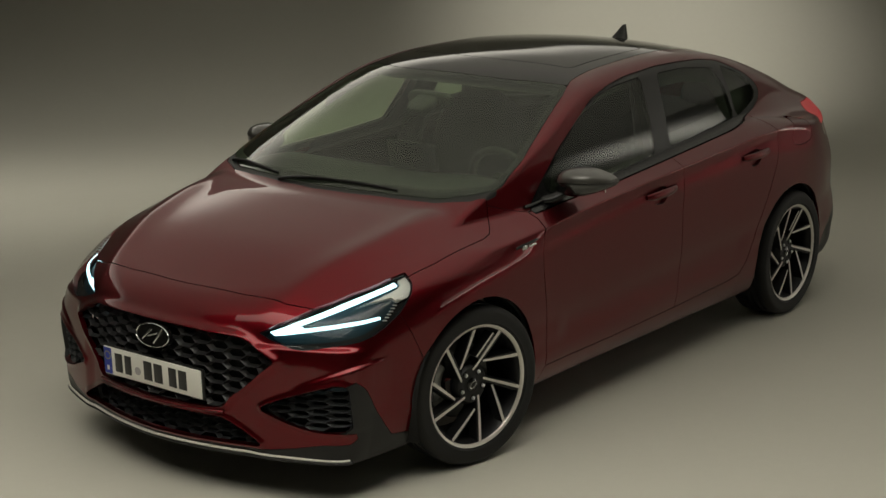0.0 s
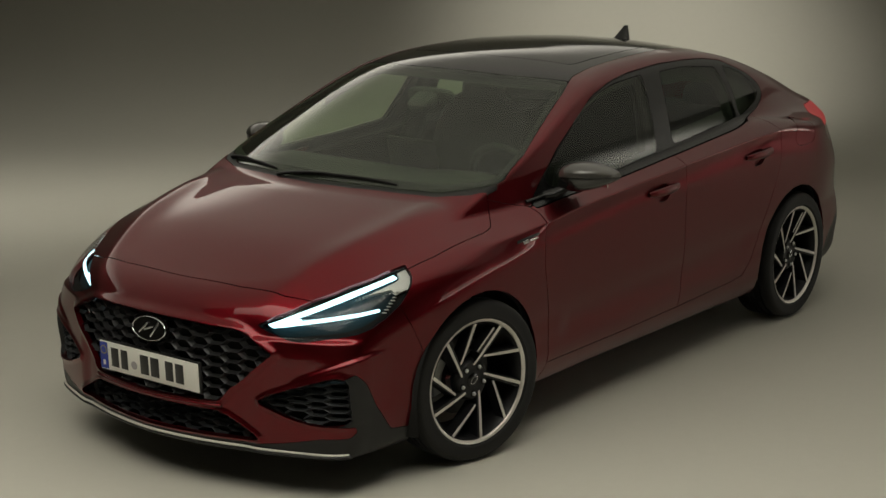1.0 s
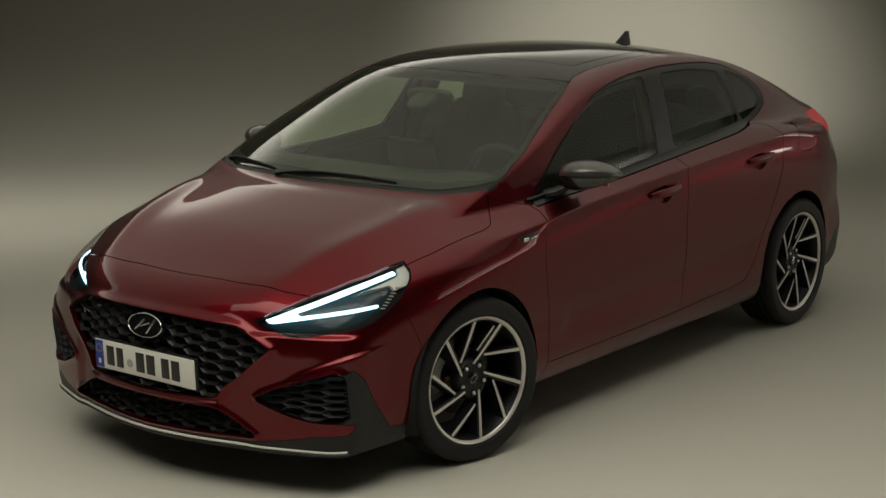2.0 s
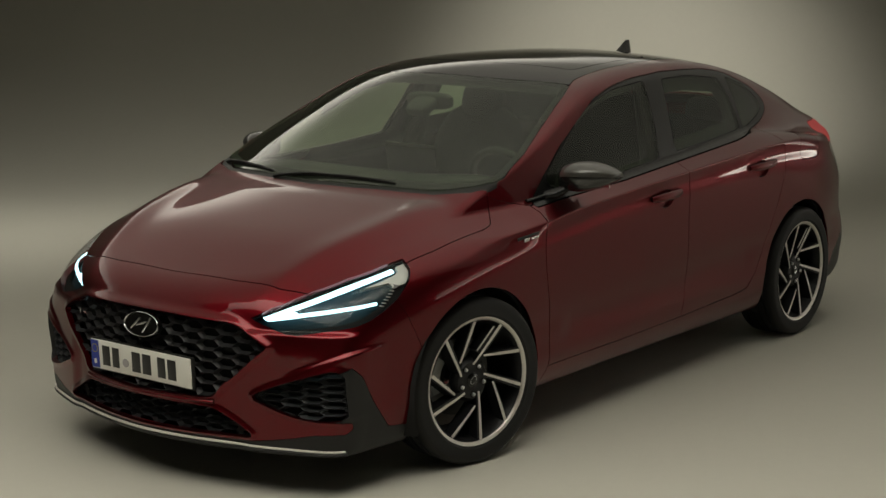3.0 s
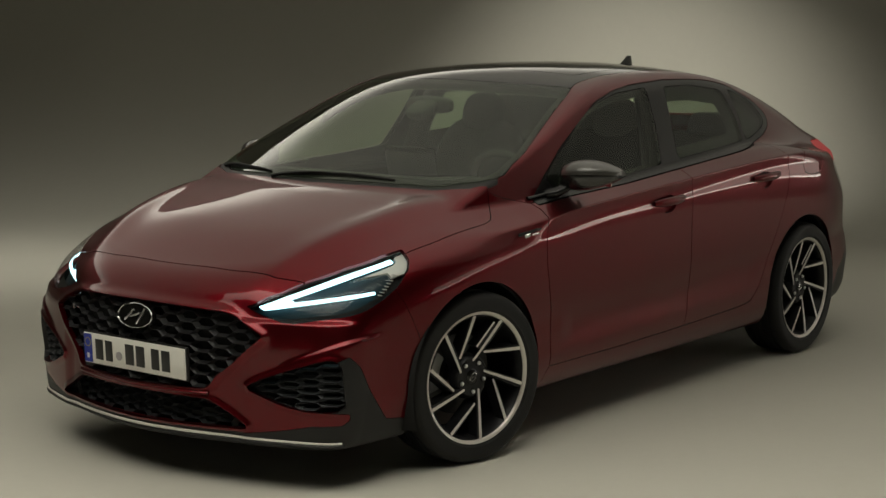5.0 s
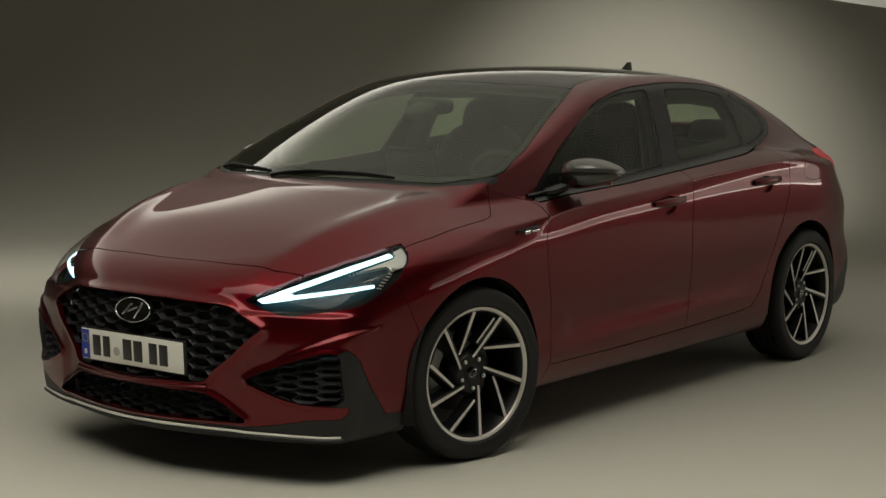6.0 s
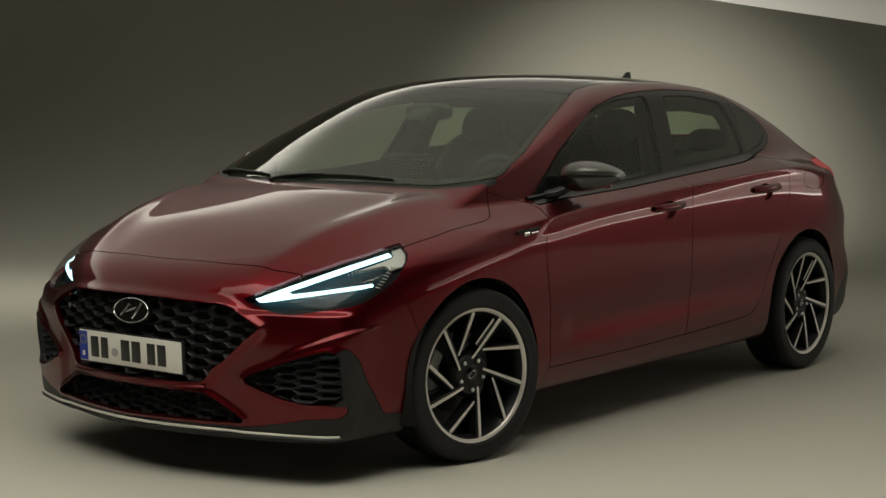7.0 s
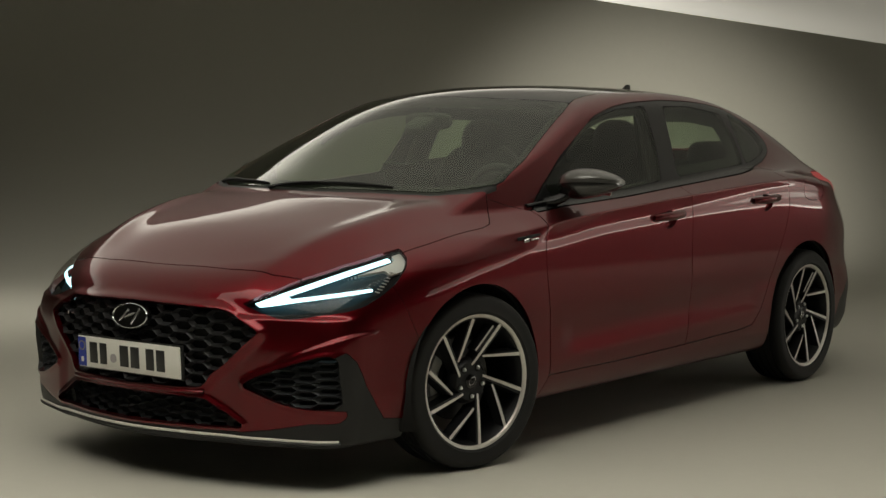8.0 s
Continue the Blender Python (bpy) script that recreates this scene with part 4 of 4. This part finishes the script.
def build_wheel():
    rim = part("wheel", lathe([(0.229, 0.090), (0.224, 0.084), (0.216, 0.05), (0.208, 0.0), (0.206, -0.09), (0.222, -0.095), (0.228, 0.0), (0.232, 0.085)], 96), rim_black, car, "black alloy wheel with machined spokes")
    part("tyre", lathe(tyre_loop, 128), rubber, rim, "black low-profile tyre")
    part("rim_edge", lathe([(0.231, 0.084), (0.2325, 0.0905), (0.238, 0.0955), (0.2445, 0.0975), (0.2470, 0.094), (0.2440, 0.086), (0.233, 0.080)], 128), alloy, rim, "machined silver rim edge")
    for k in range(5):
        turn = radians(72 * k)
        for r0, t0, r1, t1, h0, wide in ((0.048, 34, 0.231, 0, 0.060, 0.018), (0.102, 2, 0.231, -36, 0.068, 0.015)):
            a = Vector((r0 * math.cos(turn + radians(t0)), r0 * math.sin(turn + radians(t0)), h0))
            b = Vector((r1 * math.cos(turn + radians(t1)), r1 * math.sin(turn + radians(t1)), 0.089))
            along = (b - a).normalized()
            across = Vector((-along.y, along.x, 0)).normalized()
            body, face = [], []
            for i in range(7):
                q = i / 6
                c = a.lerp(b, q)
                c.z = h0 + (0.089 - h0) * q**0.8
                w = wide * (0.42 + 0.30 * q)
                low = Vector((0, 0, 0.040 + 0.010 * (1 - q)))
                body.append([c - across * w, c + across * w, c + across * (w + 0.006) - low, c - across * (w + 0.006) - low])
                f = 0.0040 + 0.0026 * q
                e = c + across * (w - f) * (1 if t0 > 10 else -1) * 0.7
                up = Vector((0, 0, 0.0012))
                face.append([e - across * f + up, e + across * f + up, e + across * f - up, e - across * f - up])
            part("spoke", lofted(body), rim_black, rim)
            if k == 4 and t0 > 10:
                twin, line = [], []
                for i in range(6):
                    q = 0.30 + 0.58 * i / 5
                    c = a.lerp(b, q) + across * 0.026
                    c.z = h0 + (0.089 - h0) * q**0.8
                    low = Vector((0, 0, 0.040))
                    twin.append([c - across * 0.016, c + across * 0.007, c + across * 0.011 - low, c - across * 0.016 - low])
                    line.append([c - across * 0.001 + up, c + across * 0.006 + up, c + across * 0.006 - up, c - across * 0.001 - up])
                part("twin_spoke", lofted(twin), rim_black, rim)
                part("spoke_face", lofted(line), alloy, rim, "machined silver spoke face")
            part("spoke_face", lofted(face), alloy, rim, "machined silver spoke face")
    part("hub", lathe([(0.0, 0.030), (0.0, 0.064), (0.030, 0.064), (0.036, 0.061), (0.050, 0.064), (0.070, 0.063), (0.082, 0.050), (0.086, 0.035), (0.078, 0.02)], 64), rim_black, rim)
    part("centre_cap", lathe([(0.0, 0.064), (0.0, 0.0695), (0.024, 0.068), (0.027, 0.0655), (0.027, 0.062)], 48), gloss_black, rim, "black centre cap")
    cap = ellipse_ring(0.019, 0.012, 0.003, 0.002, 32)
    bmesh.ops.transform(cap, matrix=Matrix.Translation((0, 0, 0.0685)) @ pose(0, 0, 0, 0, 90, 0) @ pose(0, 0, 0, 0, 0, 0), verts=cap.verts)
    part("cap_mark", cap, chrome, rim, "small plain chrome oval")
    for k in range(5):
        t = radians(72 * k - 1)
        bm = lathe([(0.0, 0.05), (0.0, 0.0735), (0.004, 0.0735), (0.0075, 0.070), (0.0075, 0.05)], 6)
        bmesh.ops.translate(bm, vec=(0.056 * math.cos(t), 0.056 * math.sin(t), 0), verts=bm.verts)
        part("bolt", bm, bolt_steel, rim)
        bm = lathe([(0.0085, 0.058), (0.0085, 0.0665), (0.0125, 0.0665), (0.014, 0.058)], 20)
        bmesh.ops.translate(bm, vec=(0.056 * math.cos(t), 0.056 * math.sin(t), 0), verts=bm.verts)
        part("bolt_seat", bm, gloss_black, rim)
    part("brake_disc", lathe([(0.07, -0.03), (0.07, -0.016), (0.150, -0.016), (0.152, -0.03)], 72), brake_steel, rim, "grey steel brake disc")
    rings = []
    for i in range(9):
        t = radians(12 + 56 * i / 8)
        rings.append([(r * math.cos(t), r * math.sin(t), h) for r, h in ((0.105, -0.04), (0.105, 0.0), (0.125, 0.014), (0.155, 0.012), (0.168, -0.002), (0.168, -0.04))])
    part("caliper", lofted(rings), caliper_grey, rim, "grey brake caliper")
    return rim


wheel = build_wheel()
wheel.matrix_world = pose(0, -0.772, 0.318, 0, 0, -11.5) @ pose(0, 0, 0, 90, 0, 0) @ pose(0, 0, 0, 0, 0, 130)
copy_thing(wheel, pose(2.65, -0.778, 0.318, 90, 0, 0) @ pose(0, 0, 0, 0, 0, 134))
copy_thing(wheel, pose(0, 0.772, 0.318, 0, 0, -11.5) @ pose(0, 0, 0, -90, 0, 0) @ pose(0, 0, 0, 0, 0, 40))
copy_thing(wheel, pose(2.65, 0.778, 0.318, -90, 0, 0))
for x, r in ((-0.02, 0.366), (2.60, 0.375)):
    for sign in (-1, 1):
        bm = bmesh.new()
        steps = [radians(-20 + 220 * i / 32) for i in range(33)]
        rows = [[bm.verts.new((x + r * k * math.cos(t), sign * y, 0.31 + r * k * math.sin(t))) for t in steps] for y, k in ((0.855, 1.0), (0.80, 1.03), (0.58, 1.03), (0.56, 0.9), (0.55, 0.02))]
        for u, v in zip(rows, rows[1:]):
            for i in range(32):
                bm.faces.new((u[i], u[i + 1], v[i + 1], v[i]))
        part("wheel_liner", bm, dark_lining, car, "black wheel arch liner")

# ---- cabin ----
rings = []
for i in range(25):
    y = -0.70 + 1.40 * i / 24
    e = 1 - (abs(y) / 0.74) ** 6
    hood = 0.022 * math.exp(-(((y + 0.37) / 0.20) ** 2))
    rings.append([(x, y, z) for x, z in ((0.16 + 0.33 * y * y, 0.93), (0.30 + 0.2 * y * y, 0.945), (0.50, 0.955 + hood), (0.66, 0.950 + hood), (0.72, 0.925), (0.74, 0.86), (0.70, 0.70), (0.66, 0.55), (0.2, 0.55))])
part("dashboard", lofted(rings), cabin_plastic, car, "dark grey dashboard")
part("screen", block((0.014, 0.27, 0.135), (0.70, 0.02, 1.005), (0, -12, 0), 0.006), gloss_black, car, "black centre screen")
bm = lathe([(0.172 + 0.016 * math.cos(t), 0.016 * math.sin(t)) for t in np.linspace(0, 2 * math.pi, 13)[:-1]], 48)
block((0.12, 0.09, 0.04), (0, 0, 0), (0, 0, 0), 0.015, bm=bm)
block((0.34, 0.028, 0.018), (0, 0, 0), (0, 0, 0), 0.006, bm=bm)
block((0.028, 0.16, 0.018), (0, -0.09, 0), (0, 0, 0), 0.006, bm=bm)
steering = part("steering_wheel", bm, cabin_leather, car, "black leather steering wheel")
steering.matrix_world = pose(0.86, -0.37, 0.905, 65, 0, 90)


def pad(at, size, turn, power=0.55, steps=20):
    """A soft cushion: a box with full, round edges."""
    rings = []
    for i in range(steps // 2 + 1):
        v = -math.pi / 2 + math.pi * i / (steps // 2)
        cv, sv = max(math.cos(v), 0.02), math.sin(v)
        rings.append([(size[0] / 2 * cv**power * math.copysign(abs(math.cos(a)) ** power, math.cos(a)), size[1] / 2 * cv**power * math.copysign(abs(math.sin(a)) ** power, math.sin(a)), size[2] / 2 * math.copysign(abs(sv) ** power, sv)) for a in np.linspace(0, 2 * math.pi, steps + 1)[:-1]])
    bm = lofted(rings)
    bmesh.ops.transform(bm, matrix=pose(*at, *turn), verts=bm.verts)
    return bm


for sign in (-1, 1):
    seat = part("front_seat", pad((1.30, sign * 0.37, 0.56), (0.52, 0.50, 0.18), (0, -8, 0)), cabin_cloth, car, "dark front seat with a headrest")
    part("backrest", pad((1.62, sign * 0.37, 0.82), (0.15, 0.50, 0.66), (0, 18, 0), 0.65), cabin_cloth, seat)
    part("headrest", pad((1.70, sign * 0.37, 1.15), (0.12, 0.235, 0.21), (0, 10, 0), 0.8), cabin_cloth, seat, "dark headrest")
    for off in (-0.05, 0.05):
        part("post", tube([(1.69, sign * 0.37 + off, 1.05), (1.705, sign * 0.37 + off, 1.16)], 0.006, 8), chrome, seat)
    part("pillar_trim", tube([(1.52, sign * 0.70, 0.85), (1.55, sign * 0.64, 1.10), (1.60, sign * 0.575, 1.30)], [0.06, 0.05, 0.05], 10), cabin_plastic, car)
bench = part("rear_bench", pad((2.20, 0, 0.56), (0.50, 1.25, 0.18), (0, -8, 0)), cabin_cloth, car, "dark rear bench with headrests")
part("backrest", pad((2.52, 0, 0.80), (0.14, 1.25, 0.54), (0, 24, 0)), cabin_cloth, bench)
for y in (-0.36, 0.36):
    part("headrest", pad((2.62, y, 1.08), (0.09, 0.26, 0.13), (0, 20, 0)), cabin_cloth, bench)
inner_mirror = part("rear_view_mirror", pad((0.80, 0.0, 1.245), (0.05, 0.24, 0.07), (0, -10, 0)), cabin_plastic, car, "black interior mirror")
part("sensor_box", pad((0.76, 0.0, 1.232), (0.16, 0.12, 0.05), (0, -24, 0)), cabin_plastic, inner_mirror)

# ---- studio ----
AXIS, ACROSS, STAND = Vector((0.7945, 0.6073, 0)), Vector((0.6073, -0.7945, 0)), Vector((-4.97, -4.5, 0))


def plan(depth, lateral, z=0.0):
    """A place in the studio, whose back wall stands square to AXIS."""
    p = STAND + AXIS * depth + ACROSS * lateral
    return (p.x, p.y, z)


bm = bmesh.new()
bmesh.ops.create_grid(bm, x_segments=4, y_segments=4, size=24)
tagged(part("floor", bm, studio_floor), "pale matt studio floor", "floor", kind="structure")


def studio_wall(near, far, left, right, height, cove, corner):
    """One wall with a hollow foot, round the whole studio."""
    path = []
    for cx, cy, a0 in ((far - corner, right - corner, 0), (near + corner, right - corner, 90), (near + corner, left + corner, 180), (far - corner, left + corner, 270)):
        for i in range(13):
            a = radians(a0 + 90 * i / 12)
            path.append((cx, cy, math.cos(a), math.sin(a)))
    profile = [(cove + 0.6, 0.0)] + [(cove * (1 - math.sin(t)), cove * (1 - math.cos(t))) for t in np.linspace(0, math.pi / 2, 13)] + [(0, height)]
    rings = []
    for cx, cy, c, q in path:
        rings.append([plan(cx + (corner - d) * c, cy + (corner - d) * q, z + 0.002) for d, z in profile])
    bm = bmesh.new()
    rows = [[bm.verts.new(v) for v in ring] for ring in rings]
    for u, v in zip(rows, rows[1:] + rows[:1]):
        for i in range(len(profile) - 1):
            bm.faces.new((u[i], u[i + 1], v[i + 1], v[i]))
    return bm


tagged(part("wall_round", studio_wall(-7, 15.6, -12, 13, 7.0, 2.6, 3.5), studio_floor), "pale studio wall with a hollow foot", "wall", kind="structure")
bm = bmesh.new()
bmesh.ops.create_grid(bm, x_segments=2, y_segments=2, size=20, matrix=pose(0, 0, 7.0))
tagged(part("ceiling", bm, dark_ceiling), "dark studio ceiling", "ceiling", kind="structure")


def light_panel(name, corners, colour, base, glows, label):
    """A stretched white light panel; glows: (place, axis, spread along it, spread across, strength) of brighter pools
    painted into its emission.
    """
    a, b, c, d = (Vector(v) for v in corners)
    n = (b - a).cross(d - a).normalized()
    m = bpy.data.materials.new(name + " cloth")
    m.use_nodes = True
    nodes, links = m.node_tree.nodes, m.node_tree.links
    shader = nodes["Principled BSDF"]
    shader.inputs["Base Color"].default_value = (0.7, 0.7, 0.68, 1)
    shader.inputs["Roughness"].default_value = 0.8
    where = nodes.new("ShaderNodeTexCoord")

    def maths(operation, first, second=None, third=None):
        node = nodes.new("ShaderNodeMath")
        node.operation = operation
        for k, v in enumerate((first, second, third)):
            if isinstance(v, (int, float)):
                node.inputs[k].default_value = v
            elif v is not None:
                links.new(v, node.inputs[k])
        return node.outputs[0]

    def vector(operation, first, second, out=0):
        node = nodes.new("ShaderNodeVectorMath")
        node.operation = operation
        for k, v in enumerate((first, second)):
            if isinstance(v, bpy.types.NodeSocket):
                links.new(v, node.inputs[k])
            elif v is not None:
                node.inputs[k].default_value = v
        return node.outputs["Value" if operation in ("DOT_PRODUCT", "LENGTH") else "Vector"]

    total = base
    for place, axis, along, across, strength in glows:
        axis = Vector(axis).normalized()
        off = vector("SUBTRACT", where.outputs["Object"], place)
        u = vector("DOT_PRODUCT", off, axis)
        far = vector("LENGTH", off, None)
        u2 = maths("POWER", maths("ABSOLUTE", u), 2.0)
        v2 = maths("SUBTRACT", maths("POWER", far, 2.0), u2)
        fade = maths("MULTIPLY_ADD", v2, -1 / across**2, maths("MULTIPLY", u2, -1 / along**2))
        total = maths("MULTIPLY_ADD", maths("EXPONENT", fade), strength, total)
    shader.inputs["Emission Color"].default_value = (*colour, 1)
    links.new(total, shader.inputs["Emission Strength"])
    panel = new(name)
    tagged(panel, label, "light panel")
    bm = bmesh.new()
    bm.faces.new([bm.verts.new(v) for v in (d, c, b, a)])
    data = bpy.data.meshes.new("cloth")
    bm.to_mesh(data)
    bm.free()
    data.materials.append(m)
    new("cloth", data).parent = panel
    bm = bmesh.new()
    top = [bm.verts.new(v + n * 0.08) for v in (a, b, c, d)]
    low = [bm.verts.new(v + n * 0.002) for v in (a, b, c, d)]
    bm.faces.new(top)
    for i in range(4):
        bm.faces.new((top[i], low[i], low[(i + 1) % 4], top[(i + 1) % 4]))
    part("frame", bm, black_cloth, panel, "black frame and back cloth")
    return panel


# the overhead panel, its back edge low behind the car
EDGE_A, EDGE_B, EDGE_C = Vector((9.2, -0.45, 1.56)), Vector((-0.4, 3.858, 2.512)), Vector((-4.49, 5.692, 2.917))
SLOPE = Vector((-0.41, -0.912, 0.42))
light_panel("overhead_panel", (EDGE_A, EDGE_C, EDGE_B + SLOPE * 4.6, EDGE_A + SLOPE * 8.0), WARM, 0.10, ((EDGE_A.lerp(EDGE_B, 0.86), EDGE_B - EDGE_A, 3.6, 0.32, 2.3), ((-0.2, 1.6, 2.9), (1, 0, 0), 3.0, 2.6, 0.21), ((1.4, -1.3, 3.8), (1, 0, 0), 2.6, 2.3, 0.50)), "large white overhead light panel on wires")
light_panel(
    "side_panel",
    (plan(4.4, 9.7, 0.95), plan(13.4, 9.7, 0.95), plan(13.4, 9.7, 4.5), plan(4.4, 9.7, 4.5)),
    WARM,
    0.04,
    (
        (plan(10.1, 9.7, 1.40), AXIS, 9.0, 0.42, 1.3),
        (plan(10.1, 9.7, 1.0), AXIS, 12.0, 0.09, 8.0),
        (plan(10.1, 9.7, 1.82), AXIS, 12.0, 0.07, 3.0),
        (plan(11.6, 9.7, 3.60), AXIS + Vector((0, 0, -0.30)), 2.2, 0.14, 2.4),
    ),
    "long white side light panel on stands",
)
# Unseen cloth, added to darken what the flank reflects below the panel.
bm = bmesh.new()
foot = [plan(4.4, 9.72, 0), plan(13.4, 9.72, 0), plan(13.4, 9.72, 0.94), plan(4.4, 9.72, 0.94)]
back = [plan(4.4, 9.76, 0), plan(13.4, 9.76, 0), plan(13.4, 9.76, 0.94), plan(4.4, 9.76, 0.94)]
lofted([[Vector(v) for v in foot], [Vector(v) for v in back]], bm=bm)
tagged(part("drape", bm, black_cloth), "unseen black cloth added under the side light panel", "drape")
spot = bpy.data.lights.new("wall_spot", "SPOT")
spot.energy, spot.spot_size, spot.spot_blend, spot.shadow_soft_size, spot.color = 380, radians(62), 1.0, 0.3, WARM
# Added lamp with no visible source; brightens floor and car from above.
key = bpy.data.lights.new("overhead_fill", "AREA")
key.spread = radians(108)
key.shape, key.size, key.size_y, key.energy, key.color = "RECTANGLE", 10, 7, 500, WARM
new("overhead_fill", key).matrix_world = look(plan(5.2, -0.8, 6.4), plan(5.2, -0.8, 0))
# Another added fill, to lift the floor at the back left.
back = bpy.data.lights.new("floor_fill", "AREA")
back.shape, back.size, back.size_y, back.energy, back.color, back.spread = "RECTANGLE", 5, 5, 60, WARM, radians(84)
new("floor_fill", back).matrix_world = look(plan(8.4, -3.6, 6.5), plan(8.3, -3.6, 0))
new("wall_spot", spot).matrix_world = look(plan(12.0, 1.75, 3.6), plan(15.2, 1.75, 0.2))
